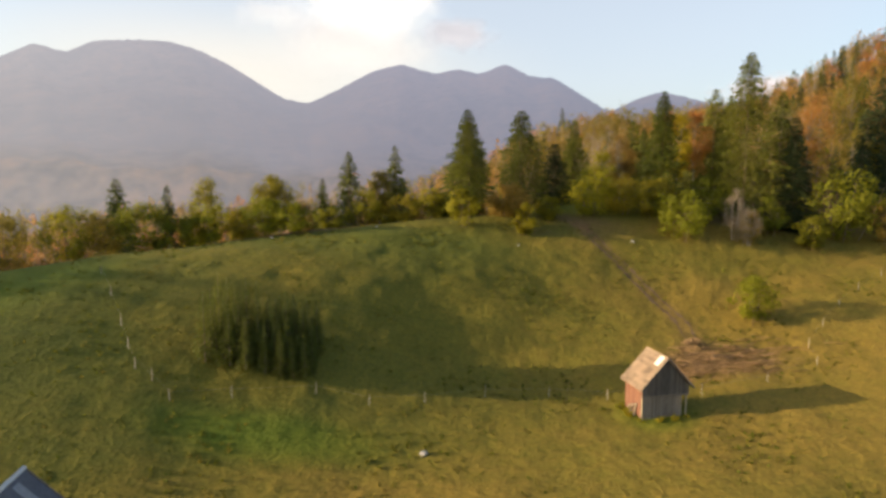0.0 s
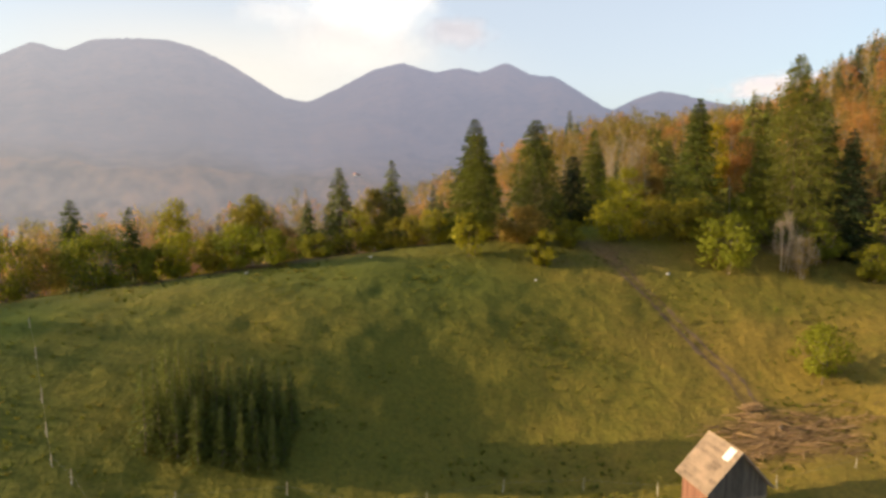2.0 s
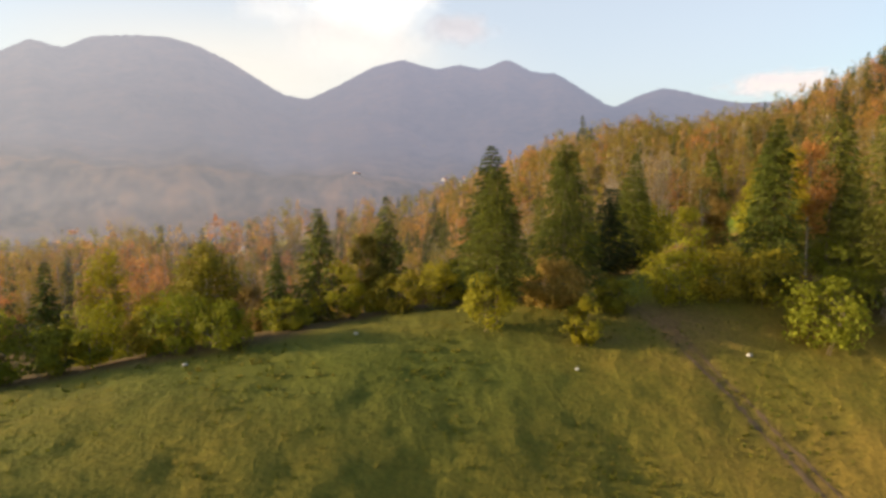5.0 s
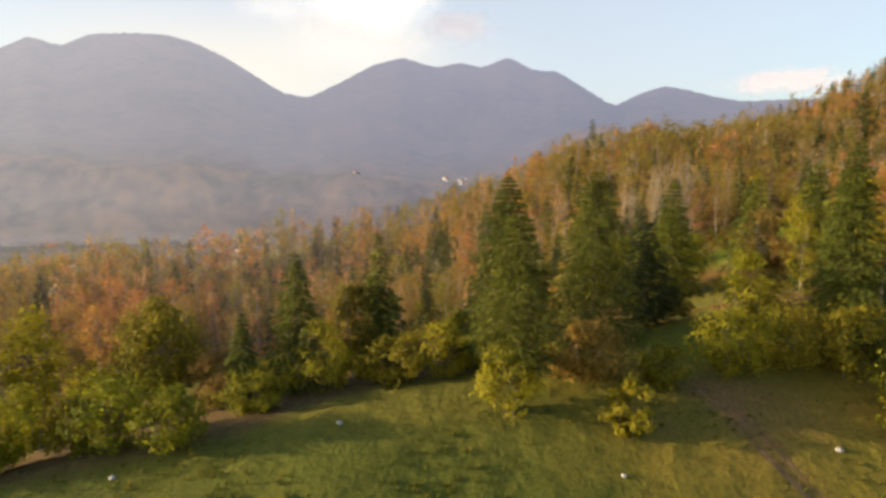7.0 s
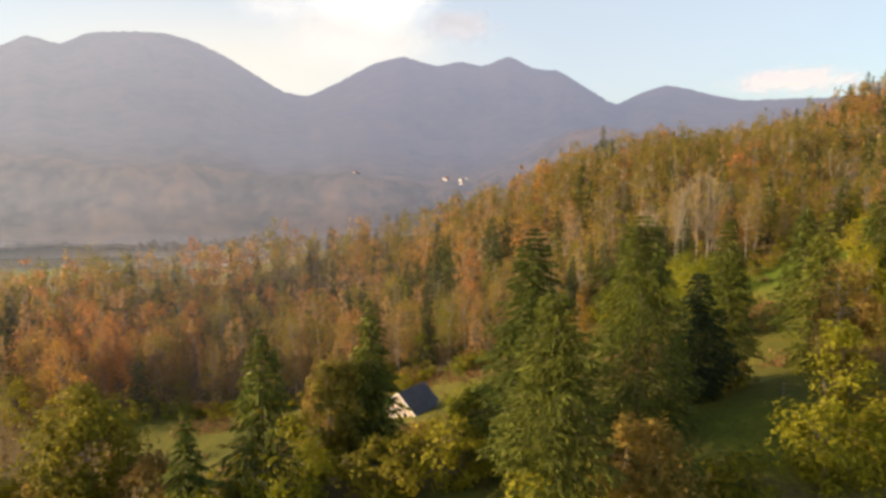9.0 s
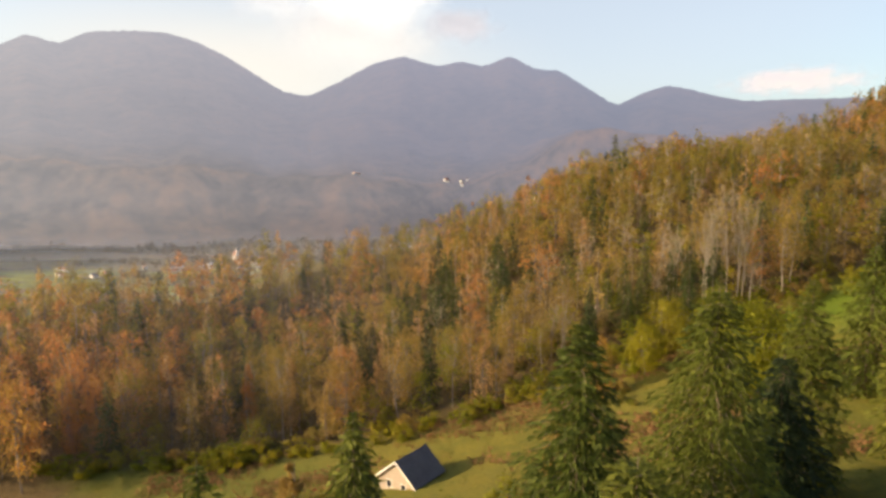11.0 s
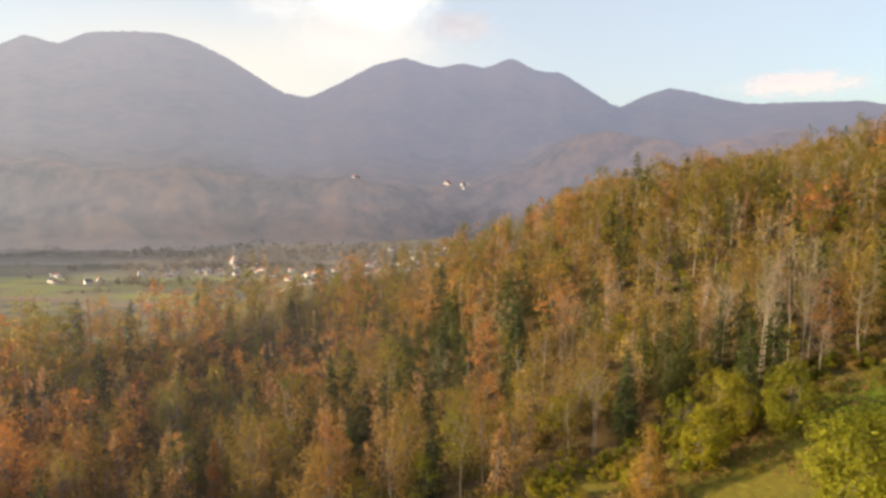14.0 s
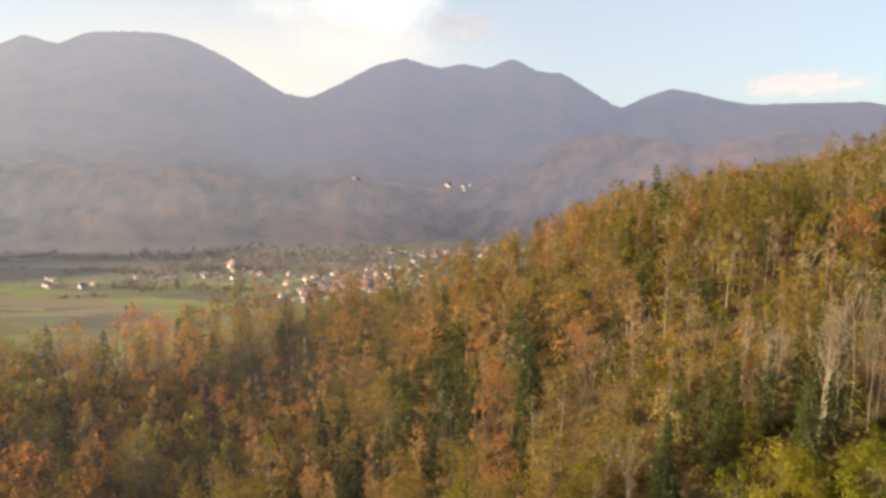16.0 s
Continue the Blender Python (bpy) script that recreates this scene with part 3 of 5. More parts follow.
def build_mountains():
    rng = np.random.default_rng(11)
    az = np.radians(np.linspace(-61, 59, 420))
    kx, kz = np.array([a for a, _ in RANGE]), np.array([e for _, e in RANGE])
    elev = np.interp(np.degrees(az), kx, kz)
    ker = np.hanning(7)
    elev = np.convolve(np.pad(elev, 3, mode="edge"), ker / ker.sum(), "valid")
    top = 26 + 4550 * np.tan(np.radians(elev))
    r = np.concatenate([np.linspace(1650, 2200, 26), np.linspace(2270, 4550, 34)])
    A, R = np.meshgrid(az, r)
    deg = np.degrees(A)
    edge = 1745 + 45 * np.sin(A * 9 + 1.0) + 30 * np.sin(A * 23 + 2.0) + 14 * np.sin(A * 57)
    shelf = np.interp(deg, SHELF_AZ, SHELF_Z) + 9 * np.sin(A * 31) + 5 * np.sin(A * 83 + 1)
    rise = smooth(0, 1, (R - edge) / (300 + 60 * np.sin(A * 17)))
    t = np.clip((R - 2180) / 2370, 0, 1)
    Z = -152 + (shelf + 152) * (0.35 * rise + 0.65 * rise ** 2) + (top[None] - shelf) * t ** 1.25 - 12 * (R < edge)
    n = np.zeros_like(Z)
    for k, amp in ((7, 34), (15, 18), (31, 9)):
        for _ in range(3):
            ph = rng.uniform(0, 6.28, 3)
            n += amp * np.sin(A * k + ph[0] + 2.6 * np.sin(R / 700 + ph[1]) + 0.9 * np.sin(A * k * 2.3 + R / 420 + ph[2])) * 0.5
    Z += n * (smooth(0.02, 0.3, t) * (1 - smooth(0.75, 1.0, t) * 0.96) + 0.35 * rise * (1 - rise))
    hill = 1 - smooth(1950, 2700, R)
    fine = np.array([noise.noise((a * 210, 0, 3)) for a in az])
    Z += fine[None] * 7 * smooth(0.8, 1.0, t)
    back = Z[-1:] - 260
    A, R, Z = np.vstack([A, A[-1:]]), np.vstack([R, R[-1:] + 60]), np.vstack([Z, back])
    GRID.update(slope=np.stack([np.sin(A) * R, np.cos(A) * R, Z], -1).reshape(-1, 3))
    V = np.stack([np.sin(A) * R, np.cos(A) * R, Z], -1)
    ny, nx = A.shape
    i, j = np.meshgrid(np.arange(ny - 1), np.arange(nx - 1), indexing="ij")
    f = np.stack([i * nx + j, i * nx + j + 1, (i + 1) * nx + j + 1, (i + 1) * nx + j], -1).reshape(-1, 4)
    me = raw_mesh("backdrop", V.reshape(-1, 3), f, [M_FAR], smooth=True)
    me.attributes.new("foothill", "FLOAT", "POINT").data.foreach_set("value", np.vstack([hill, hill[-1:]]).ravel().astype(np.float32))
    tagged(new("backdrop", me), "wooded mountain range across the valley, mauve haze put into its glow", "mountain", kind="structure")


build_mountains()


def cloud(azimuth, elev, wide, tall, far, mat, label):
    """A curved sheet of sky far behind the mountains; "sheet" holds its own coordinates."""
    u, v = np.meshgrid(np.linspace(-1.6, 1.6, 33), np.linspace(-1.6, 1.6, 9))
    az, el = np.radians(azimuth + u * wide), np.radians(np.clip(elev + v * tall, -2, 80))
    p = far * np.stack([np.sin(az) * np.cos(el), np.cos(az) * np.cos(el), np.sin(el)], -1) + (0, 0, 26)
    i, j = np.meshgrid(np.arange(8), np.arange(32), indexing="ij")
    f = np.stack([i * 33 + j, i * 33 + j + 1, (i + 1) * 33 + j + 1, (i + 1) * 33 + j], -1).reshape(-1, 4)
    me = raw_mesh("cloud_backdrop", p.reshape(-1, 3), f, [mat], smooth=True)
    me.attributes.new("sheet", "FLOAT_VECTOR", "POINT").data.foreach_set("vector", np.stack([u, 0 * u, v], -1).ravel().astype(np.float32))
    tagged(new("cloud_backdrop", me), label, "cloud", kind="structure")


cloud(-6.4, 14.6, 9.6, 5.0, 4770, cloud_material("cumulus", (1.0, 0.97, 0.92), (0.93, 0.88, 0.85), 0.70, 0.5, 1.3, 0.95, 0.93, 1.6), "sunlit white cumulus cloud over the mountains")
cloud(-14.4, 12.9, 4.8, 1.9, 4775, cloud_material("cloud_wisp", (1.0, 0.96, 0.91), (0.95, 0.90, 0.86), 0.64, 0.7, 1.4, 1.0, 0.6, 2.0), "pale wisp at the cumulus cloud's edge")
cloud(-7.5, 10.6, 11.0, 4.6, 4785, cloud_material("cloud_base", (1.0, 0.94, 0.86), (0.93, 0.86, 0.80), 0.64, 0.7, 1.0, 0.8, 0.85, 2.0), "cream-coloured soft underside of the cumulus cloud")
cloud(1.3, 11.7, 4.6, 2.0, 4760, cloud_material("grey_cloud", (0.78, 0.74, 0.76), (0.70, 0.67, 0.70), 0.62, 0.6, 1.4, 0.9, 0.92, 2.0), "soft grey tail of the cumulus cloud")
cloud(27.7, 6.5, 6.8, 1.4, 4800, cloud_material("pink_cloud", (1.0, 0.88, 0.81), (0.94, 0.83, 0.81), 0.62, 0.55, 1.6, 1.2, 0.9, 2.6), "small pink-tinged cloud above the ridge")
# two glowing sheets added to brighten and pale the sky
cloud(-18, 7.5, 36.0, 9.5, 4830, cloud_material("low_sky_glow", (1.0, 0.935, 0.83), (0.98, 0.92, 0.82), 0.61, 0.85, 0.5, 0.2, 0.92, 1.5), "glowing sheet added for the brightness low in the sky")
cloud(0, 15.0, 70.0, 26.0, 4860, cloud_material("sky_paling", (0.90, 0.93, 1.0), (0.86, 0.91, 1.0), 0.55, 0.5, 0.7, 0.2, 0.58, 1.5), "glowing sheet added to pale the whole sky")


def mist(y, top, dense, bow, floor=-175, clear=(-0.7, 0.5), least=0.35):
    """Haze put into a tall thin sheet across the valley, fading out upwards and to the east."""
    u, v = np.meshgrid(np.linspace(-1, 1, 25), np.linspace(0, 1, 9))
    X = u * 1.15 * y
    P = np.stack([X, y - bow * u * u, floor + v * (top - floor)], -1)
    i, j = np.meshgrid(np.arange(8), np.arange(24), indexing="ij")
    f = np.stack([i * 25 + j, i * 25 + j + 1, (i + 1) * 25 + j + 1, (i + 1) * 25 + j], -1).reshape(-1, 4)
    me = raw_mesh("haze_sheet_backdrop", P.reshape(-1, 3), f, [M_HAZE_SHEET], smooth=True)
    val = dense * (1 - smooth(0.15, 1.0, v)) * (least + (1 - least) * (1 - smooth(clear[0], clear[1], u)))
    me.attributes.new("dense", "FLOAT", "POINT").data.foreach_set("value", val.ravel().astype(np.float32))
    tagged(new("haze_sheet_backdrop", me), "thin pale sheet standing in for haze", "mist", kind="structure")


# aerial haze over the valley, stacked as four added sheets
for y, top, dense in ((980, -60, 0.10), (1220, -80, 0.20), (1390, -95, 0.36), (1560, -100, 0.30)):
    mist(y, top, dense, 120)
# added sheets for the sun's haze in the hollow west of the ridge
for y, dense in ((208, 0.04), (245, 0.055), (300, 0.08)):
    mist(y, 70, dense, 0, -60, (-0.35, 0.15), 0.0)

# ---------------------------------------------------------------- trees
def spruce_arrays(seed, h, r, whorl=0.55, per=7, sprays=9, bare=0.06, droop=0.35, spray=0.62, taper=0.92):
    """A conifer: a straight trunk and separate tiers of branches, each a flat fan of needle sprays."""
    rng = np.random.default_rng(seed)
    trunk = tube([(0, 0, -0.6), (0, 0, h * 0.3), (0.03 * h * rng.normal() * 0.1, 0, h * 0.7), (0, 0, h)], [h * 0.0095 + 0.04, h * 0.008, h * 0.0045, 0.02], 7)
    wood, cs, ss, ns = [trunk], [], [], []
    z, lop = h * bare, rng.uniform(0, 6.28)
    up = np.array([0, 0, 1.0])
    while z < h * 0.99:
        t = z / h
        prof = (1 - t) ** taper * (0.70 + 0.30 * smooth(0.0, 0.22, t - bare))
        n = max(3, int(round(per * (0.5 + 0.5 * (1 - t)))))
        a0 = rng.uniform(0, 6.28)
        tier = rng.uniform(0.82, 1.10)
        for k in range(n):
            a = a0 + 6.283 * k / n + rng.normal() * 0.28
            ln = r * prof * tier * rng.uniform(0.72, 1.12) * (1 + 0.16 * math.sin(2 * a + lop) * (1 - t)) + 0.10
            dirn = np.array([math.cos(a), math.sin(a), 0])
            m = max(3, int(sprays * min(1.0, 0.3 + 0.7 * ln / (0.75 * r))))
            s = ((np.arange(m) + rng.uniform(0.0, 1.0, m)) / m) ** 0.7
            lift = 0.45 * smooth(0.75, 1.0, t) - 0.05
            sag = ln * (lift * s - droop * s ** 1.3 + 0.30 * droop * s ** 3.5)
            side = np.cross(dirn, up)
            fan = rng.normal(size=m) * 0.20 * ln * (0.15 + np.sin(np.minimum(s * 2.9, 3.0)))
            c = dirn * (ln * s)[:, None] + side * fan[:, None] + up * (z + sag - 0.35 * np.abs(fan) + rng.normal(size=m) * 0.05)[:, None]
            cs.append(c)
            ss.append(spray * (0.55 + 0.6 * rng.random(m)) * (0.45 + 0.55 * min(1, ln / 2)))
            ns.append(dirn + side * (np.sign(fan) * 0.55)[:, None] + up * (lift * 0.8 - 0.45 * droop - 0.25 * rng.random(m))[:, None])
            if k % 2 == 0 and ln > 1.2:
                e = dirn * ln * 0.75
                wood.append(tube([(0, 0, z), (e[0] * 0.5, e[1] * 0.5, z + ln * (lift * 0.4 - droop * 0.25)), (e[0], e[1], z + ln * (lift * 0.75 - droop * 0.6))], [0.045, 0.03, 0.012], 3))
        z += whorl * rng.uniform(0.75, 1.3) * (0.45 + 0.55 * (1 - t))
    return join(wood), sprays_of(rng, np.concatenate(cs), np.concatenate(ns), np.concatenate(ss))


def broadleaf_arrays(seed, h, w, clumps=26, leaves=42, leaf=0.5, base=0.28, stems=1, shape="round", lean=0.06, twiggy=False, wild=0.5):
    """A broadleaf tree or bush: forking limbs that end in uneven clumps of leaves."""
    rng = np.random.default_rng(seed)
    wood, cs, ss, ns = [], [], [], []
    for s in range(stems):
        foot = np.array([rng.normal() * w * 0.10, rng.normal() * w * 0.10, 0]) * (stems > 1)
        top = np.array([foot[0] * 2.2 + rng.normal() * lean * h, foot[1] * 2.2 + rng.normal() * lean * h, h * rng.uniform(0.72, 0.9)])
        if shape == "cone":
            top[2] = h * 0.97
        mid = foot * 0.5 + top * 0.45 + rng.normal(size=3) * 0.02 * h
        r0 = (0.0085 * h + 0.02) / (1 if stems == 1 else 1.6)
        wood.append(tube([foot - (0, 0, 0.6), mid, top], [r0, r0 * 0.7, r0 * 0.2], 6))
        for c in range(max(1, clumps // stems)):
            v = rng.normal(size=3)
            v /= np.linalg.norm(v)
            q = rng.uniform(0.45, 1.0) ** 0.6
            zz = base * h + (1 - base) * h * (0.5 + 0.5 * v[2] * q)
            tz = (zz / h - base) / (1 - base)
            if shape == "cone":
                tz = rng.random() ** 1.5
                zz = h * (base + (0.97 - base) * tz)
                rad = w * 0.5 * (1.04 - tz) ** 0.75 * min(1.0, 0.55 + 2 * tz)
            elif tz > 0.4:
                rad = w * 0.5 * math.sqrt(max(0.06, 1 - ((tz - 0.4) / 0.64) ** 2))
            else:
                rad = w * 0.5 * (0.6 + tz)
            ctr = np.array([v[0] * q * rad, v[1] * q * rad, min(zz, h * 0.93)]) + foot
            size = (0.16 * w + 0.05 * h) * rng.uniform(0.6, 1.15)
            if shape == "cone":
                size = (0.10 * w + 0.03 * h) * (1.15 - 0.75 * tz) * rng.uniform(0.8, 1.2)
            on = mid + (top - mid) * np.clip(tz - 0.1, 0, 1)
            wood.append(tube([on * 0.98, (on + ctr) * 0.5 + (0, 0, -0.03 * h), ctr], [r0 * 0.34, r0 * 0.2, 0.012], 3))
            if twiggy:
                for _ in range(4):
                    e = ctr + rng.normal(size=3) * size * (0.5, 0.5, 0.8) + (0, 0, size * 0.7)
                    wood.append(tube([ctr, e], [0.025, 0.008], 3))
            d = rng.normal(size=(leaves, 3))
            d /= np.linalg.norm(d, axis=1)[:, None]
            q = rng.random(leaves) ** 0.45
            cs.append(ctr + d * (q * size)[:, None] * (1, 1, 0.8 if shape == "round" else 1.35))
            ss.append(leaf * rng.uniform(0.55, 1.25, leaves))
            out = ctr - np.array([foot[0], foot[1], h * (base + 0.35 * (1 - base))])
            out = out / (np.linalg.norm(out) + 1e-6)
            ns.append(d * 0.6 + out * 0.7 + (0, 0, 0.35))
    c = np.concatenate(cs)
    keep = c[:, 2] > 0.12
    return join(wood), cards(rng, c[keep], np.concatenate(ss)[keep], np.concatenate(ns)[keep], 0.7, wild)


def bare_arrays(seed, h, w, stems=2, forks=7, twigs=8, leaves=3, leaf=0.3):
    """An almost leafless tree: slender pale stems that fork upwards into thin limbs and a haze of twigs."""
    rng = np.random.default_rng(seed)
    wood, cs = [], []
    for s in range(stems):
        foot = np.append(rng.normal(size=2) * 0.10 * w * (stems > 1), 0)
        lean, hs = rng.normal(size=2) * 0.05 * h, h * rng.uniform(0.78, 1.0)
        r0 = 0.0062 * h + 0.02
        stem = lambda t: foot + np.array([lean[0] * t * t, lean[1] * t * t, hs * t])
        wood.append(tube([stem(-0.03), stem(0.35), stem(0.7), stem(0.98)], [r0, r0 * 0.8, r0 * 0.45, 0.015], 5))
        for k in range(forks):
            t = 0.34 + 0.55 * (k + rng.random()) / forks
            a = k * 2.4 + rng.normal() * 0.4
            ln = 0.42 * w * rng.uniform(0.6, 1.1) * (1.25 - 0.75 * t)
            p, d = stem(t), np.array([math.cos(a), math.sin(a), 0])
            mid, end = p + d * ln * 0.5 + (0, 0, 0.09 * h), p + d * ln + (0, 0, h * rng.uniform(0.16, 0.26) * (1.2 - 0.6 * t))
            wood.append(tube([p, mid, end], [r0 * 0.34 * (1.2 - t), r0 * 0.2, 0.012], 3))
            for _ in range(twigs):
                u = rng.uniform(0.25, 1.0)
                q = (p * (1 - u) + mid * u) * (1 - u) + (mid * (1 - u) + end * u) * u
                e = q + rng.normal(size=3) * (0.06 * w, 0.06 * w, 0.02 * h) + (0, 0, 0.06 * h)
                wood.append(tube([q, e], [0.022, 0.010], 3))
                cs.append(e + rng.normal(size=(leaves, 3)) * 0.4)
    c = np.concatenate(cs)
    return join(wood), cards(rng, c, leaf * rng.uniform(0.6, 1.2, len(c)))


def tree_thing(name, arrays, bark, leaves, m, label, category, group="", crown="crown", trunk="trunk"):
    ob = thing(name, m, label, category, group)
    (wv, wf), (lv, lf) = arrays
    mesh_part(trunk, raw_mesh(trunk, wv, wf, [bark], smooth=True), ob)
    mesh_part(crown, raw_mesh(crown, lv, lf, [leaves]), ob)
    return ob


def stand(x, y, turn=0.0, scale=1.0, sink=0.12, stretch=1.0):
    return Matrix.LocRotScale((x, y, ground_z(x, y) - sink), Euler((0, 0, turn)), (scale, scale, scale * stretch))


def place_copy(proto, x, y, turn, scale, stretch=1.0, label=""):
    ob = copy_thing(proto, Matrix())
    ob.matrix_basis = stand(x, y, turn, scale, 0.12, stretch)
    if label:
        ob["label"] = label
    return ob


R = random.Random(21)
# the spruces on the crest: x, y, height, spread, needles darkened for shade or not
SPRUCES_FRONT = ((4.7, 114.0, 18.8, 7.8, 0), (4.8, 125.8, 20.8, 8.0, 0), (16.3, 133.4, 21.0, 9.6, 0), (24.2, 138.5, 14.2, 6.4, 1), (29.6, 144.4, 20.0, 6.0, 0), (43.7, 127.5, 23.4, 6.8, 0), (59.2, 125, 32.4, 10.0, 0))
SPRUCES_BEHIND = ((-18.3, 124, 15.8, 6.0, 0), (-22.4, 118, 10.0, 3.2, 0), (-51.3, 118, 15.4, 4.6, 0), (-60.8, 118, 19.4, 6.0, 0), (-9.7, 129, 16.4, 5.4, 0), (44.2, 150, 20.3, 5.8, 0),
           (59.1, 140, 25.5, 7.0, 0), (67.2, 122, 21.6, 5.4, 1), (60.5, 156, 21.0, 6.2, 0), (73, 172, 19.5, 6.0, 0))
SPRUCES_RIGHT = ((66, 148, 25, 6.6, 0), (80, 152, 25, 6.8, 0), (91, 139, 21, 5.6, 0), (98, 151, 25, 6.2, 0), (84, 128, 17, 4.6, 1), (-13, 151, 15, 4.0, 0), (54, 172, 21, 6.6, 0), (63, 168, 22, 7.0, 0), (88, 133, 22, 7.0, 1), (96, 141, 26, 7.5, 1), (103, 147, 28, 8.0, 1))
SPRUCES = SPRUCES_FRONT + SPRUCES_BEHIND + SPRUCES_RIGHT
for k, (x, y, h, r, dark) in enumerate(SPRUCES):
    near = k < 7 or k == 14
    full = near or h > 18
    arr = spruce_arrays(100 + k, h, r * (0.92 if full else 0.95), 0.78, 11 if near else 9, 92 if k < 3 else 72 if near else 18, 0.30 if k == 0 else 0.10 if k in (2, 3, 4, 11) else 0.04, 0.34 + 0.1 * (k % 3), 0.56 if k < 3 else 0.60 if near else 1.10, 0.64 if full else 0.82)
    label = "spruce on the edge of the meadow, its shade put into dark needles" if dark else "tall sunlit green spruce on the crest of the meadow" if h > 18 else "slender young spruce among the crest bushes"
    tree_thing("spruce_tree", arr, M_BARK, M_SHADESPRUCE if dark else M_SPRUCE, stand(x, y, k * 1.3), label, "spruce", "spruces along the crest")

# a dense clump of young spruces on the meadow
young = [tree_thing("young_spruce", spruce_arrays(140 + k, 8.0, 1.55, 0.42, 8, 11, 0.02, 0.22, 0.60, 0.80), M_BARK, M_YOUNG, stand(-25.0 + 3.6 * k, 70.6 + 1.3 * (k % 2), k, 0.86 - 0.06 * k), "young olive-green spruce crowded in a clump on the meadow", "spruce", "spruce clump on the meadow") for k in range(3)]
spots = [(ob.matrix_basis.translation.x, ob.matrix_basis.translation.y) for ob in young]
while len(spots) < 52:
    x, y = -26.6 + 11.6 * R.random(), 68.6 + 7.2 * R.random()
    if y > 72.5 + 0.28 * (x + 27) + 1.6 or any((x - p) ** 2 + (y - q) ** 2 < 1.2 for p, q in spots):
        continue
    spots.append((x, y))
    place_copy(young[len(spots) % 3], x, y, R.uniform(0, 6), R.uniform(0.66, 1.06) - 0.020 * (x + 26.6))

# bushes and broadleaf trees of the crest: x, y, height, width, kind
BUSHES_WEST = ((-48.8, 102.5, 8.2, 9.4, "bush"), (-42.8, 104.5, 5.6, 5.6, "bush"), (-39.2, 106.5, 7.4, 6.0, "yellow"), (-31.0, 108, 7.2, 7.4, "yellow"), (-25.4, 108, 5.4, 6.2, "yellow"), (-35.6, 109.5, 5.2, 5.5, "bush"), (-14.5, 122, 7.6, 7.5, "yellow"),
          (-8.2, 121, 5.6, 6.5, "bush"), (-3.2, 122, 6.2, 6.5, "yellow"), (3.6, 112.2, 7.2, 5.6, "yellow"), (12.2, 118.6, 6.4, 10.0, "olive"), (14.4, 110.4, 5.8, 4.0, "yellow"), (20.0, 118.5, 4.6, 5.0, "bush"), (28.2, 121, 7.4, 8.5, "yellow"), (34.0, 122.5, 7.0, 8.2, "bush"), (40.5, 122, 7.4, 9.0, "bush"))
BUSHES_EAST = ((42.8, 113.5, 8.6, 9.0, "yellow"), (49.0, 119, 7.0, 7.5, "bush"), (65.7, 113, 6.0, 6.0, "bush"), (74.5, 118.5, 13.5, 12.0, "bush"), (83, 117, 8.0, 8.0, "olive"), (45.4, 91, 6.6, 7.0, "yellow"), (-59, 99, 10.0, 8.6, "bush"), (-67, 96, 10.5, 9.0, "olive"), (-20.5, 116, 4.2, 5.5, "bush"), (60.5, 118.0, 7.0, 6.5, "bush"),
          (-55, 101.5, 8.0, 6.4, "olive"), (-76, 95, 10.5, 9.0, "bush"), (-38.5, 120, 8.5, 7.0, "yellow"), (-26.5, 121, 7.0, 6.0, "olive"), (31.5, 125.5, 12.6, 5.0, "yellow"), (55.5, 113.5, 6.5, 4.0, "olive"), (52.8, 127, 9.0, 7.0, "bush"))
LOOKS = {"bush": (M_BUSH, "dense olive-green bush on the edge of the meadow"), "yellow": (M_YELLOW, "yellow-green autumn bush on the edge of the meadow"), "olive": (M_OLIVE, "brownish-olive autumn bush on the edge of the meadow")}
for k, (x, y, h, w, kind) in enumerate(BUSHES_WEST + BUSHES_EAST):
    n = int(20 + 2.2 * w)
    arr = broadleaf_arrays(200 + k, h, w, n + 6, 62, 0.39 * max(1.0, w / 7.5), 0.03, 4)
    tree_thing("bush", arr, M_BARK, LOOKS[kind][0], stand(x, y, k), LOOKS[kind][1], "bush", "bushes along the crest", "foliage", "trunk")

# taller autumn trees of the crest: x, y, height, width, material, label
CREST = ((-45.1, 120, 16.0, 5.2, M_YELLOW, "slender yellow birch behind the crest bushes"), (-33.0, 123, 14.2, 8.8, M_GOLD, "round yellow-orange autumn tree behind the crest bushes"), (49.8, 135, 19.8, 5.0, M_YELLOW, "tall yellow-green birch between spruces"),
         (53.8, 136, 22.0, 5.5, M_AUTUMN, "tall rusty autumn tree between spruces"), (-12.5, 127, 12.5, 4.4, M_OLIVE, "slim olive-brown autumn tree behind the crest"), (37.5, 135, 15.0, 6.0, M_OLIVE, "olive-brown autumn tree behind the bushes"),
         (85.8, 150, 24.0, 8.0, M_AUTUMN, "large orange autumn tree at the wood's edge"), (93.2, 148, 27.0, 9.0, M_OLIVE, "large brown-green autumn tree at the wood's edge"), (59, 164, 15.0, 6.5, M_YELLOW, "yellow-green tree beside the lane behind the crest"), (68, 178, 17.0, 8.0, M_YELLOW, "yellow-green tree beside the lane behind the crest"), (100, 143, 26.0, 9.0, M_AUTUMN, "large orange autumn tree at the wood's edge"), (88, 135, 19.0, 8.0, M_OLIVE, "brown-green autumn tree at the wood's edge"))
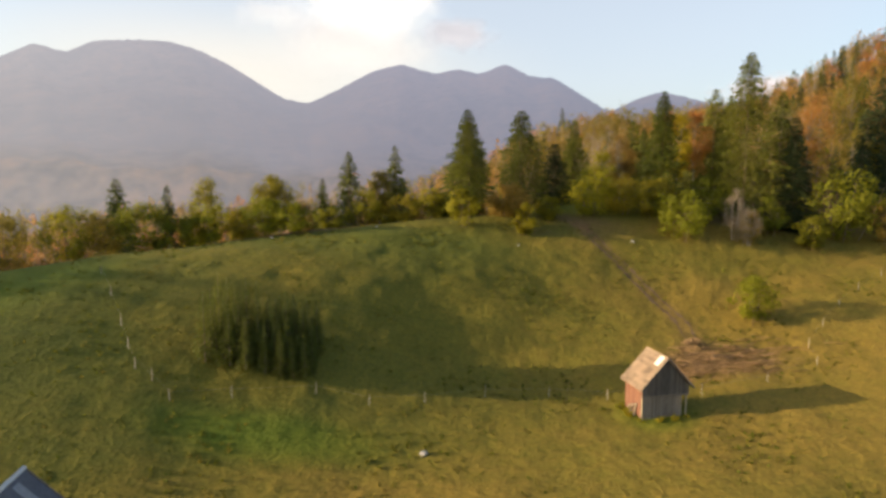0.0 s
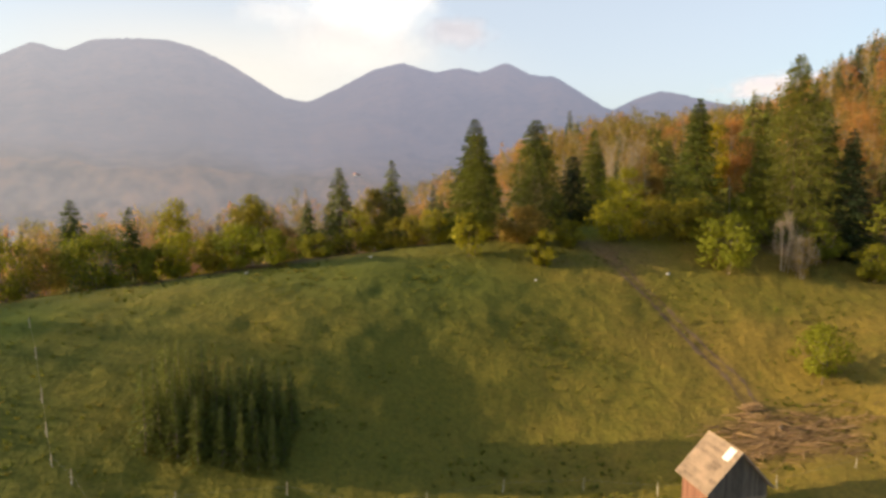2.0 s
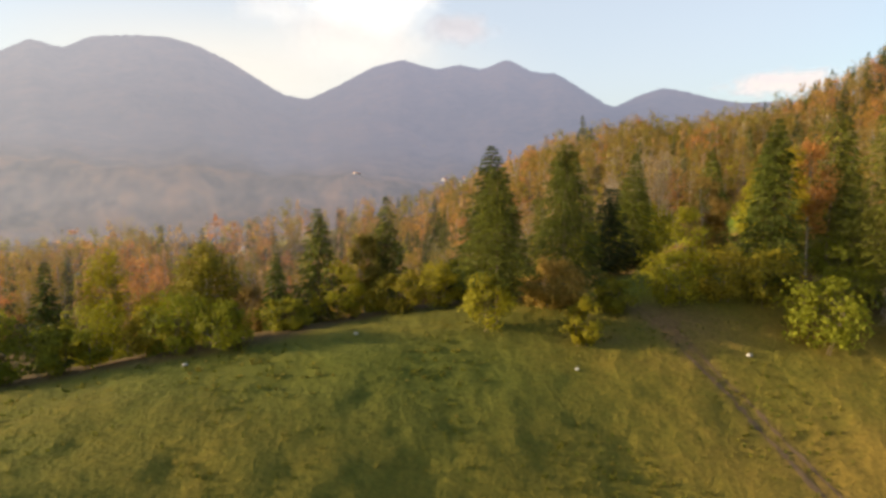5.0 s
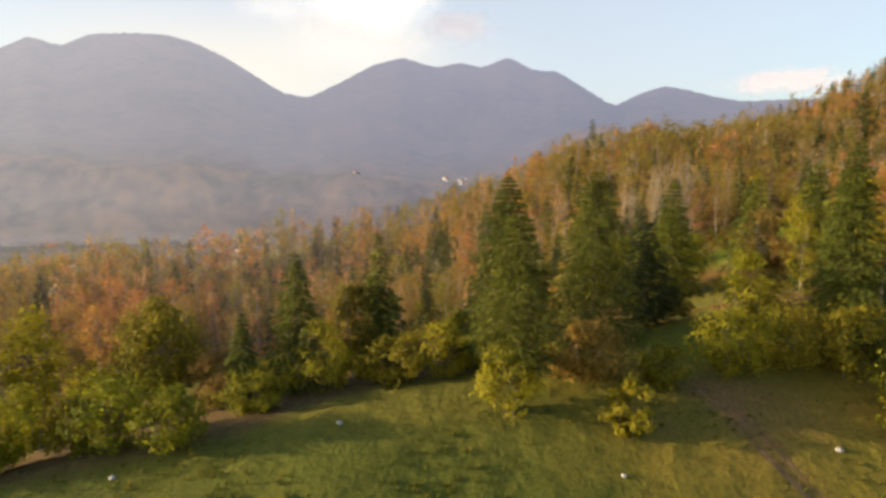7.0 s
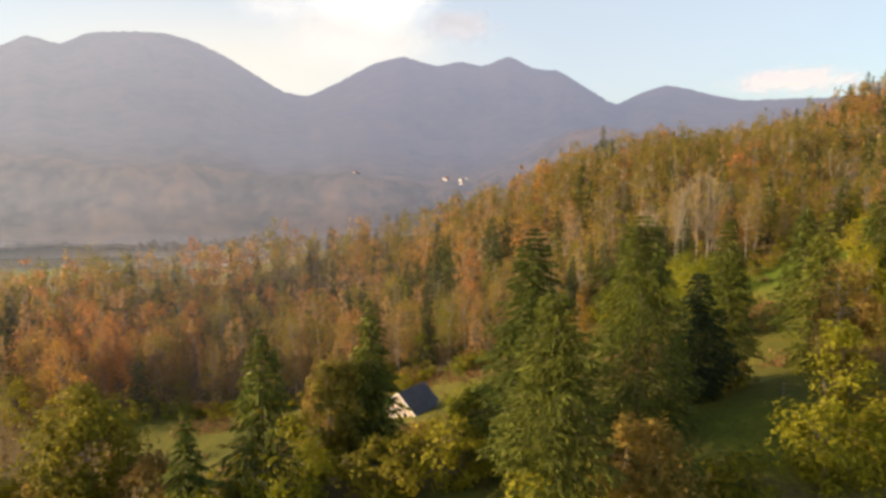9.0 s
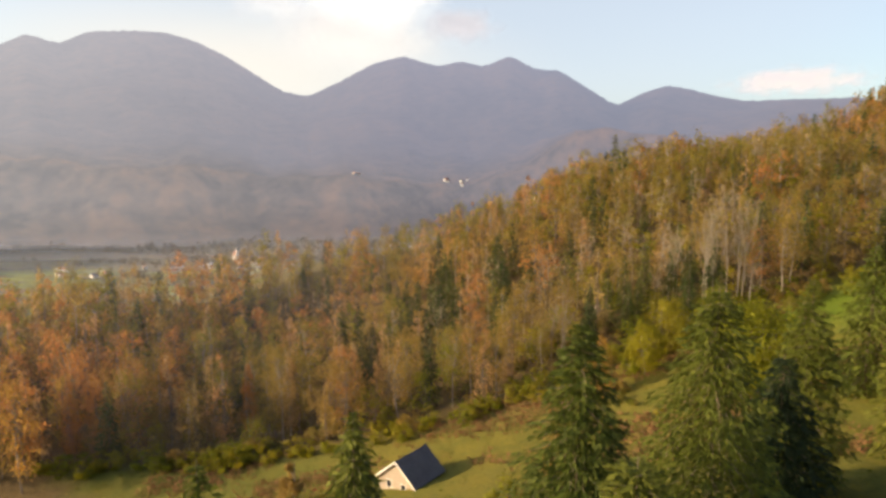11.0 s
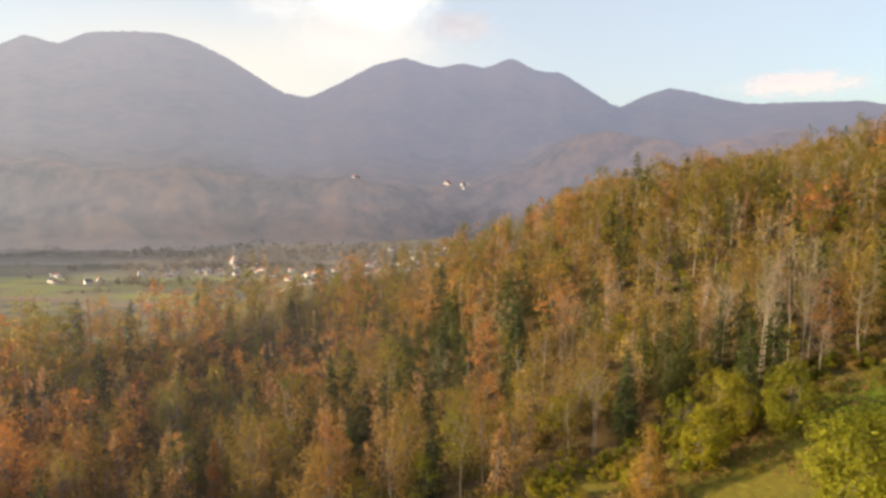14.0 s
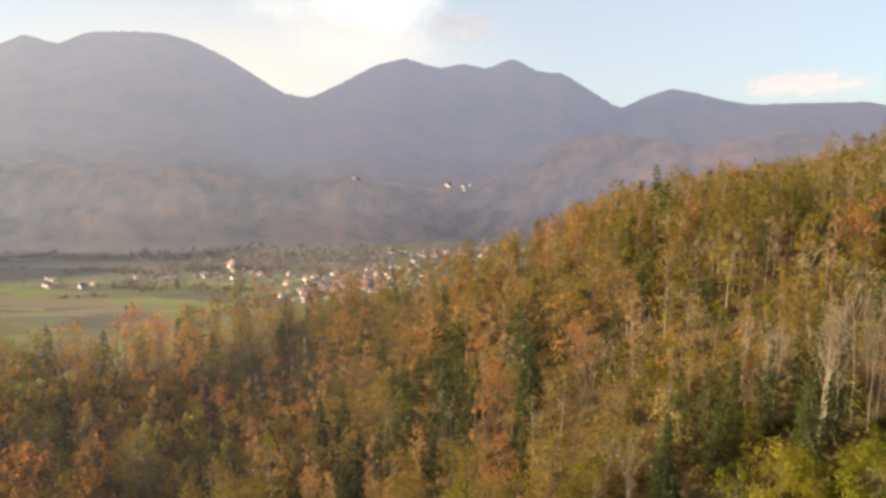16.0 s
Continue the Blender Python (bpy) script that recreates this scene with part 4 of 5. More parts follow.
for k, (x, y, h, w, mat, label) in enumerate(CREST):
    arr = broadleaf_arrays(260 + k, h, w, 80 if k == 1 else 46, 90 if k == 1 else 66, 0.44, 0.16 if h < 17 else 0.3, 1)
    tree_thing("autumn_tree", arr, M_PALEBARK, mat, stand(x, y, k), label, "tree", "autumn trees of the crest")
for k, (x, y, h, w) in enumerate(((52.4, 114, 9.5, 3.6), (54.0, 112.4, 6.5, 4.2), (87, 122, 6, 4))):
    arr = broadleaf_arrays(290 + k, h, w, 60, 16, 0.22, 0.12, 7, "round", twiggy=True)
    tree_thing("bare_shrub", arr, M_PALEBARK, M_TWIG, stand(x, y, k), "almost leafless pale brown shrub at the meadow's edge", "shrub", "", "foliage", "trunk")

# ---------------------------------------------------------------- the woods beyond
WOOD_KINDS = ("beech", "olive", "birch", "bare", "spruce", "yellow", "larch")
WOOD = {"beech": (M_WOODBARK, M_AUTUMN, "rusty orange autumn tree in the woods", "autumn_tree"), "olive": (M_WOODBARK, M_OLIVE, "olive-brown autumn tree in the woods", "autumn_tree"), "birch": (M_PALEBARK, M_OLIVE, "slender pale-stemmed birch in the woods", "birch_tree"),
        "bare": (M_PALEBARK, M_TWIG, "almost bare pale tree in the woods", "bare_tree"), "spruce": (M_BARK, M_WOODSPRUCE, "dark spruce among autumn trees", "spruce_tree"), "yellow": (M_WOODBARK, M_YELLOW, "yellow-green autumn tree in the woods", "autumn_tree"),
        "larch": (M_WOODBARK, M_LARCH, "slender rust-brown larch in the woods", "larch_tree")}


def wood_arrays(kind, seed, lod):
    n, g = ((0.9, 1.08), (0.50, 1.42), (0.27, 1.95))[lod]
    v = seed % 4
    if kind == "spruce":
        return spruce_arrays(seed, 17.0, 3.0 + 0.3 * v, 0.72 / n ** 0.45, 7, int(3 + 6 * n), 0.05, 0.42, 1.05 * g, 0.7)
    if kind == "larch":
        return broadleaf_arrays(seed, 17.5, 5.4 + 0.5 * v, int(46 * n ** 0.5), int(20 * n ** 0.5), 0.42 * g, 0.10, 1, "cone", 0.02)
    if kind == "birch":
        return broadleaf_arrays(seed, 17.5, 6.0 + 0.4 * v, int(40 * n ** 0.5), int(20 * n ** 0.5), 0.40 * g, 0.26, 1, "tall", 0.04)
    if kind == "bare":
        return bare_arrays(seed, 15.5, 6.0 + 0.4 * v, 2, int(3 + 4 * n), int(2 + 5 * n), 3, 0.32 * g)
    if kind == "yellow":
        return broadleaf_arrays(seed, 9.0, 7.4, int(40 * n ** 0.5), int(24 * n ** 0.5), 0.42 * g, 0.03, 3)
    return broadleaf_arrays(seed, 15.0 + v, 9.4 - 0.7 * v, int(46 * n ** 0.5), int(24 * n ** 0.5), 0.44 * g, 0.12, 1, "round", 0.05)


def wood_choice(rng, x, y):
    """What grows where: rusty on the left flank, paler and greener to the right, spruces in pockets; neighbours tend to be of one kind."""
    drift = noise.noise((x / 38, y / 46, 2.0))
    pocket = 0.85 * math.exp(-(((x + 2) / 22) ** 2 + ((y - 274) / 22) ** 2)) + 0.45 * math.exp(-(((x - 46) / 26) ** 2 + ((y - 228) / 13) ** 2)) + 0.35 * math.exp(-(((x - 75) / 25) ** 2 + ((y - 165) / 30) ** 2)) + 0.05 + 0.3 * max(0.0, noise.noise((x / 24, y / 24, 7.0)) - 0.25)
    if rng.random() < pocket:
        return "spruce"
    if rng.random() < 0.85 * math.exp(-((x - 44) / 24) ** 4 - ((y - 255 - 0.1 * (x - 44)) / 7) ** 4):
        return "bare"
    if rng.random() < 0.75 * math.exp(-(((x - 33) / 20) ** 2 + ((y - 226) / 15) ** 2) ** 2):
        return ("yellow", "yellow", "spruce", "bare", "olive")[int(rng.integers(5))]
    right = float(smooth(-40, 70, x - 0.15 * (y - 200)))
    low = float(1 - smooth(205, 262, y - 0.2 * x))
    hill = float(smooth(70, 120, x)) if y < 215 else float(smooth(150, 220, x))
    rust = max(0.15, 1 + 1.6 * drift)
    pale = max(0.1, 1 - 1.8 * drift)
    wts = np.array([(0.62 - 0.42 * right + 0.9 * hill) * rust, (0.75 + 0.25 * right) * (1 - 0.6 * hill), (0.45 + 0.40 * right * (1 - hill)) * pale, (0.14 + 0.50 * right * (1 - hill)) * pale * (0.6 + 0.5 * right), 0.04 + 0.45 * hill, 0.12 + (0.25 * right + 0.9 * low * (0.3 + right)) * (1 - hill), (0.55 - 0.45 * right + 0.2 * hill) * rust])
    return WOOD_KINDS[rng.choice(7, p=wts / wts.sum())]


def grow_woods():
    rng = np.random.default_rng(77)
    spots = []
    step = 6.6
    for gx in np.arange(-215, 300, step):
        for gy in np.arange(112, 500, step):
            x, y = gx + rng.uniform(-0.48, 0.48) * step, gy + rng.uniform(-0.48, 0.48) * step
            crest = 345 + 0.55 * np.clip(x, -200, 400)
            if y > min(crest + (50 if x < -20 else 26), 470) or abs(x + 2) > 0.73 * y + 8 or float(clearing(x, y)) > 0.3:
                continue
            if (y < 150 and -60 < x < 110 and rng.random() < 0.7) or (y < 200 and -82 < x < -14 and rng.random() < 0.95) or (160 < y < 203 and -150 < x < -84):
                continue
            if (x + 6) ** 2 + (y - 178) ** 2 < 60 or (-16 < x < 9 and 124 < y < 178):
                continue
            if x > 130 and y < 170 and rng.random() < 0.4:
                continue
            kind = wood_choice(rng, x, y)
            if y < 155 and kind in ("bare", "birch"):
                kind = "olive"
            low = 1 - 0.22 * float(smooth(255, 290, y) * smooth(-85, -65, x) * (1 - smooth(-15, 0, x)))
            spots.append((x, y, kind, low * (0.72 + 0.42 * rng.random()) * (1 + 0.25 * float(smooth(100, 160, x)) + 0.28 * float(smooth(310, 345, y) * smooth(15, 45, x) * (1 - smooth(90, 110, x)))), rng.uniform(0, 6.28), rng.random(), rng.uniform(0.88, 1.12) * (1 + (0.0 if kind == "spruce" else 0.20) * float(1 - smooth(-70, -10, x)))))
    spots.sort(key=lambda s: (s[1] - 70) ** 2 + (0.8 * (s[0] - 10)) ** 2)
    singles, rest = spots[:250], spots[250:]
    protos = {}
    for x, y, kind, sc, turn, tint, st in singles:
        v = int(tint * 4)
        sc *= 0.5 + 0.5 * float(smooth(150, 195, y))
        if (kind, v) not in protos:
            bark, leaf, label, name = WOOD[kind]
            ob = tree_thing(name, wood_arrays(kind, 400 + 10 * WOOD_KINDS.index(kind) + v, 0), bark, leaf, Matrix(), label, "tree", "trees of the near woods")
            ob.matrix_basis = stand(x, y, turn, sc, 0.12, st)
            protos[kind, v] = ob
        else:
            place_copy(protos[kind, v], x, y, turn, sc, st)
    for kind in WOOD_KINDS:
        lods = [[wood_arrays(kind, 500 + 10 * WOOD_KINDS.index(kind) + v, lod) for v in range(6)] for lod in (1, 2)]
        vs, fs, ms, ts, n = [], [], [], [], 0
        for x, y, k2, sc, turn, tint, st in rest:
            if k2 != kind:
                continue
            (wv, wf), (lv, lf) = lods[int(y > 262 or abs(x) > 120)][int(tint * 6)]
            c, s = math.cos(turn), math.sin(turn)
            base = np.array([x, y, ground_z(x, y) - 0.2])
            rot = np.array([[c, s, 0], [-s, c, 0], [0, 0, st]]) * sc
            for v, f, mi in ((wv, wf, 0), (lv, lf, 1)):
                vs.append(v @ rot + base)
                fs.append(f + n)
                ms.append(np.full(len(f), mi))
                ts.append(np.full(len(v), tint * 7.3 % 1))
                n += len(v)
        if vs:
            bark, lm, label, name = WOOD[kind]
            me = raw_mesh(kind + "_woods", np.concatenate(vs), np.concatenate(fs), [bark, lm], np.concatenate(ms), tint=np.concatenate(ts))
            tagged(new(kind + "_woods", me), label.replace(" tree in the woods", " trees of the far woods").replace(" in the woods", "s of the far woods"), "woods", kind="stuff")


grow_woods()


def undergrowth():
    """Saplings and brambles that fill the wood's floor between the stems."""
    rng = np.random.default_rng(91)
    n = 3400
    y = 150 + 235 * rng.random(n) ** 0.8
    x = rng.uniform(-0.75, 0.75, n) * y
    keep = (clearing(x, y) < 0.3) & (y < 360 + 0.4 * x) & ~((y < 205) & (x > -150) & (x < 12))
    x, y = x[keep], y[keep]
    n, m = len(x), 26
    size = rng.uniform(0.9, 2.0, (n, 1))
    c = np.repeat(np.stack([x, y, height(x, y) + 0.4], -1), m, 0)
    d = rng.normal(size=(n * m, 3)) * np.repeat(np.concatenate([size, size, 0.75 * size], 1), m, 0) * 0.75
    d[:, 2] = np.abs(d[:, 2])
    v, f = cards(rng, c + d, rng.uniform(0.5, 1.0, n * m), d / (np.linalg.norm(d, axis=1)[:, None] + 1e-6), 0.7, 0.4)
    me = raw_mesh("undergrowth", v, f, [M_UNDER], tint=np.repeat(np.repeat(rng.random(n), m), 4))
    tagged(new("undergrowth", me), "dense olive-green undergrowth between the trees of the wood", "undergrowth", kind="stuff")


undergrowth()

# single trees round the clearing: x, y, height, width, bark, leaves, kind, label
LONE = ((-17.3, 142, 12.5, 5.6, M_OLIVE, "slim", "slim olive-brown tree below the crest"), (61.2, 372, 22.5, 9.5, M_AUTUMN, "leafy", "round rust-red tree standing out on the ridge"), (42.6, 179.4, 15.0, 12.5, M_YELLOW, "leafy", "broad yellow-green tree in the clearing"),
        (34.3, 203, 10.0, 6.0, M_YELLOW, "leafy", "bright yellow tree at the edge of the clearing"), (24.1, 197.3, 11.5, 7.2, M_AUTUMN, "slim", "rust-red young tree in the clearing"), (-55, 222, 22.0, 6.6, M_LARCH, "slim", "tall pinkish-brown larch at the wood's edge"), (-37, 220, 21.0, 5.5, M_LARCH, "slim", "tall orange-brown larch at the wood's edge"),
        (-47, 223, 18.0, 5.0, M_AUTUMN, "slim", "tall orange-brown larch at the wood's edge"), (-28, 221, 16.0, 5.0, M_AUTUMN, "slim", "tall orange-brown larch at the wood's edge"), (-73, 219, 20.0, 5.5, M_LARCH, "slim", "tall pinkish-brown larch at the wood's edge"), (-82, 215, 19.0, 6.0, M_AUTUMN, "slim", "tall orange-brown larch at the wood's edge"),
        (-66, 221, 19.0, 5.5, M_OLIVE, "slim", "tall brown larch at the wood's edge"), (54.5, 226.5, 25.0, 9.0, M_TWIG, "bare", "tall bare pale tree above the upper meadow"), (61.5, 227.5, 23.0, 8.5, M_TWIG, "bare", "tall bare pale tree above the upper meadow"), (49, 234, 19.0, 7.5, M_TWIG, "bare", "tall bare pale tree above the upper meadow"),
        (47, 206, 13.0, 8.0, M_BUSH, "leafy", "dark olive tree at the edge of the clearing"), (40, 210, 12.0, 7.5, M_BUSH, "leafy", "dark olive tree at the edge of the clearing"), (-44, 133, 6.5, 6.0, M_OLIVE, "leafy", "olive-brown tree below the crest"), (-50, 126, 8.0, 7.0, M_YELLOW, "leafy", "yellow-green tree below the crest"),
        (0.5, 133, 6.5, 6.0, M_BUSH, "leafy", "olive bush behind the crest spruce"), (-22, 158, 9.0, 5.0, M_OLIVE, "slim", "slim olive tree near the small house"), (10, 162, 8.0, 5.0, M_OLIVE, "slim", "slim olive tree near the small house"))
for k, (x, y, h, w, mat, kind, label) in enumerate(LONE):
    if kind == "bare":
        arr = bare_arrays(320 + k, h, w, 4, 9, 9, 3)
    elif kind == "slim":
        arr = broadleaf_arrays(320 + k, h, w, 80, 34, 0.34, 0.12, 1, "cone", 0.02)
    else:
        arr = broadleaf_arrays(320 + k, h, w, 130 if w > 10 else 60, 70, 0.39 * max(1, w / 10), 0.05, 2)
    tree_thing("bare_tree" if kind == "bare" else "larch_tree" if kind == "slim" else "autumn_tree", arr, M_PALEBARK, mat, stand(x, y, k), label, "tree")
# unseen trees added west of the meadow to throw shade across it
for k, (x, y, h) in enumerate(((-96, 103, 19), (-108, 99, 22), (-91, 95, 15), (-120, 106, 22), (-101, 110, 20), (-114, 92, 20), (-86, 84, 20), (-82, 76, 21), (-92, 72, 19), (-104, 93, 27), (-97, 88, 25), (-112, 100, 27), (-95, 74, 22), (-77, 88, 14), (-72, 80, 11))):
    tree_thing("autumn_tree", broadleaf_arrays(370 + k, h, 9, 40, 60, 0.5, 0.1, 1), M_WOODBARK, M_OLIVE, stand(x, y, k), "tall unseen olive-brown tree added to shade the meadow", "tree")
RB = random.Random(4)
low_bush = [tree_thing("bush", broadleaf_arrays(350 + k, 3.2, 3.8, 18, 20, 0.42, 0.03, 3), M_BARK, (M_YELLOW, M_BUSH, M_OLIVE)[k], stand(-22 + 14 * k, 127 + 3 * k, k), "low autumn bush in the rough below the crest", "bush", "low bushes round the clearing", "foliage", "trunk") for k in range(3)]
for k in range(120):
    if k < 34:
        x, y = RB.uniform(-55, 10), RB.uniform(121, 152)
    else:
        x = RB.uniform(-60, 90)
        y = 206 + 0.22 * max(x, 0) + 0.18 * min(36, max(-x - 30, 0)) + RB.gauss(0, 3)
    place_copy(low_bush[k % 3], x, y, RB.uniform(0, 6), RB.uniform(0.6, 1.35))


for k in range(26):
    x, y = RB.uniform(14, 52), RB.uniform(176, 202)
    place_copy(low_bush[2 if k % 3 else 1], x, y, RB.uniform(0, 6), RB.uniform(0.35, 0.75))

# ---------------------------------------------------------------- buildings
def plank_wall(name, parent, x0, x1, y0, y1, z0, top, mat, w=0.21, axis_x=True, label=""):
    """A boarded wall: a thin backing and upright boards of its own on it; top(u) gives the height over u."""
    lo, hi = (x0, x1) if axis_x else (y0, y1)
    n = max(1, int((hi - lo) / w))
    depth = (y1 - y0) if axis_x else (x1 - x0)

    def panel(u0, u1, out, thick):
        us = [u0, u1] if (u0 >= 0 or u1 <= 0) else [u0, 0.0, u1]
        pts = [(u0, z0), (u1, z0)] + [(u, top(u)) for u in reversed(us)]
        ring = [(u, y0 + out, z) for u, z in pts] if axis_x else [(x0 + out, u, z) for u, z in pts]
        return prism(bmesh.new(), ring, (0, thick, 0) if axis_x else (thick, 0, 0))

    wall = part(name, panel(lo + 0.02, hi - 0.02, depth * 0.6, depth * 0.4), mat, parent, label)
    for k in range(n):
        u0, u1 = lo + (hi - lo) * k / n + 0.008, lo + (hi - lo) * (k + 1) / n - 0.008
        out = 0.012 * ((k * 7) % 3)
        part("board", panel(u0, u1, -out, depth * 0.58 + out), mat, wall)


def roof_slab(half, run0, run1, ridge, eave, thick, side):
    """One slope of a gable roof along local y."""
    ring = [(0, run0, ridge), (side * half, run0, eave), (side * half, run0, eave + thick), (0, run0, ridge + thick)]
    return prism(bmesh.new(), ring, (0, run1 - run0, 0))


def shingle_courses(parent, half, run0, run1, ridge, eave, side, n, mat):
    """Overlapping courses of shingles, each cut into a few lengths with slightly uneven butts."""
    rng = random.Random(side + 5)
    for k in range(n):
        y = run0
        while y < run1 - 0.05:
            y2 = min(run1, y + rng.uniform(0.8, 1.6))
            a, b = k / n, min(1.0, (k + 1) / n + (0.22 + rng.uniform(-0.1, 0.1)) / n)
            p = [(side * half * t, ridge + (eave - ridge) * t) for t in (a, b)]
            up = 0.03 + rng.uniform(0, 0.012)
            ring = [(p[0][0], y, p[0][1] + 0.004), (p[1][0], y, p[1][1] + 0.01), (p[1][0], y, p[1][1] + up + 0.014), (p[0][0], y, p[0][1] + 0.018)]
            part("shingle", prism(bmesh.new(), ring, (0, y2 - y - 0.012, 0)), mat, parent)
            y = y2


def hut():
    ob = thing("hut", pose(24.29, 66.79, -1.0, 0, 0, 11.8), "small steep-roofed wooden hay hut with grey boards and a shingle roof", "hut")
    W, L, E, P = 2.68, 3.77, 3.66, 6.88
    slope = (P - E) / (W + 0.35)
    part("floor_slab", box(bmesh.new(), (-W, 0.0, 0.0), (W, L, 0.18)), M_STONE, ob, "low stone footing")
    plank_wall("front_wall", ob, -W, W - 0.75, 0.02, 0.09, 0.1, lambda u: 2.75, M_OLDWOOD)
    plank_wall("gable", ob, -W - 0.12, W + 0.12, -0.16, -0.09, 2.72, lambda u: max(2.76, P - 0.12 - slope * abs(u)), M_DARKWOOD, label="dark grey boarded gable set forward")
    plank_wall("back_wall", ob, -W, W, L - 0.08, L, 0.1, lambda u: P - 0.2 - slope * abs(u), M_OLDWOOD)
    plank_wall("left_wall", ob, -W, -W + 0.07, 0.1, L, 0.1, lambda u: E + 0.3, M_REDWOOD, axis_x=False, label="red-brown boarded side wall")
    plank_wall("right_wall", ob, W - 0.07, W, 0.9, L, 0.1, lambda u: E + 0.3, M_OLDWOOD, axis_x=False)
    part("lintel", box(bmesh.new(), (-W - 0.15, -0.2, 2.6), (W + 0.15, 0.02, 2.78), 0.02), M_OLDWOOD, ob)
    for x, y in ((W - 0.06, 0.05), (W - 0.72, 0.05), (-W + 0.02, 0.05)):
        part("post", box(bmesh.new(), (x - 0.09, y - 0.09, 0.0), (x + 0.09, y + 0.09, 2.7), 0.015), M_POST, ob, "pale wooden corner post")
    for side in (-1, 1):
        slab = part("roof_slope", roof_slab(W + 0.5, -0.55, L + 0.4, P - 0.02, E - 0.2, 0.07, side), M_SHINGLE, ob, "brown weathered shingle roof")
        shingle_courses(slab, W + 0.5, -0.56, L + 0.41, P + 0.05, E - 0.13, side, 13, M_SHINGLE)
        bm = prism(bmesh.new(), [(0, -0.6, P - 0.04), (side * (W + 0.5), -0.6, E - 0.22), (side * (W + 0.5), -0.6, E - 0.02), (0, -0.6, P + 0.16)], (0, 0.05, 0))
        part("bargeboard", bm, M_OLDWOOD, ob)
    part("ridge_cap", prism(bmesh.new(), [(-0.2, -0.57, P - 0.14), (0, -0.57, P + 0.15), (0.2, -0.57, P - 0.14), (0, -0.57, P + 0.02)], (0, L + 0.99, 0)), M_SHINGLE, ob)
    s = (P - E + 0.18) / (W + 0.5)
    bm = prism(bmesh.new(), [(-0.12, 0.1, P - 0.12 * s + 0.12), (-0.95, 0.1, P - 0.95 * s + 0.135), (-0.95, 0.1, P - 0.95 * s + 0.15), (-0.12, 0.1, P - 0.12 * s + 0.135)], (0, 0.8, 0))
    part("roof_patch", bm, M_SHEET, ob, "bright metal sheet patching the roof")
    for k in range(3):
        part("leaning_plank", prism(bmesh.new(), [(-W - 0.5 - 0.1 * k, 1.0 + 0.7 * k, 0.05), (-W - 0.32 - 0.1 * k, 1.0 + 0.7 * k, 0.05), (-W - 0.02, 1.0 + 0.7 * k, 1.6 - 0.3 * k), (-W - 0.16, 1.0 + 0.7 * k, 1.6 - 0.3 * k)], (0, 0.16, 0)), M_POST, ob, "pale plank leaning on the wall")


def gable_house(name, m, W, L, E, P, wall, roof, label, category, windows=(), group="", over=0.4):
    ob = thing(name, m, label, category, group)
    ring = [(-W, 0, -0.6), (W, 0, -0.6), (W, 0, E), (0, 0, P - 0.1), (-W, 0, E)]
    part("wall", prism(bmesh.new(), ring, (0, L, 0)), wall, ob)
    for side in (-1, 1):
        part("roof", roof_slab(W + over, -over, L + over, P, E - (P - E) / W * over, 0.14, side), roof, ob)
    for x0, x1, z0, z1 in windows:
        w = part("window", box(bmesh.new(), (x0, -0.05, z0), (x1, 0.06, z1)), M_WHITEWALL, ob)
        part("pane", box(bmesh.new(), (x0 + 0.09, -0.065, z0 + 0.09), (x1 - 0.09, -0.045, z1 - 0.09)), M_GLASS, w)
    return ob


hut()
RH = random.Random(12)
for k in range(16):
    u, v = (RH.uniform(-3.6, -2.9), RH.uniform(-0.6, 4.2)) if k < 9 else (RH.uniform(-3.2, 2.6), RH.uniform(-0.9, -0.35))
    a = radians(11.8)
    place_copy(low_bush[0], 24.29 + math.cos(a) * u - math.sin(a) * v, 66.79 + math.sin(a) * u + math.cos(a) * v, RH.uniform(0, 6), RH.uniform(0.14, 0.30), 1.0, "low green nettle clump at the foot of the hut")
house = gable_house("house", pose(-10.3, 173.2, ground_z(-6, 176) - 1.5, 0, 0, -36), 3.3, 6.4, 2.5, 5.3, M_HOUSEWALL, M_BROWNROOF, "small pale house with a dull purple-brown roof in the clearing", "house", ((-1.9, -0.9, 1.0, 2.2), (0.7, 1.7, 1.0, 2.2)))
for side in (-1, 1):
    bm = prism(bmesh.new(), [(0, -0.47, 5.22), (side * 3.7, -0.47, 2.08), (side * 3.7, -0.47, 2.36), (0, -0.47, 5.5)], (0, 0.06, 0))
    part("verge_board", bm, M_WHITEWALL, house, "white verge board")
barn = gable_house("barn", pose(-30.6, 43.4, ground_z(-30, 42) + 0.05, 0, 0, 188), 3.4, 9.0, 2.6, 6.1, M_OLDWOOD, M_DARKROOF, "old shed with a dark sheet roof and a pale ridge cap", "shed", over=0.5)
pitch = 3.5 / 3.4
for side in (-1, 1):
    bm = prism(bmesh.new(), [(0, -0.62, 6.1), (side * 3.95, -0.62, 6.1 - 3.95 * pitch), (side * 3.95, -0.62, 6.34 - 3.95 * pitch), (0, -0.62, 6.34)], (0, 0.12, 0))
    part("verge_board", bm, M_OLDWOOD, barn)
bm = prism(bmesh.new(), [(-0.2, -0.66, 6.09), (0, -0.66, 6.30), (0.2, -0.66, 6.09), (0.2, -0.66, 6.17), (0, -0.66, 6.38), (-0.2, -0.66, 6.17)], (0, 10.2, 0))
part("ridge_cap", bm, M_SHEET, barn, "pale metal ridge cap")
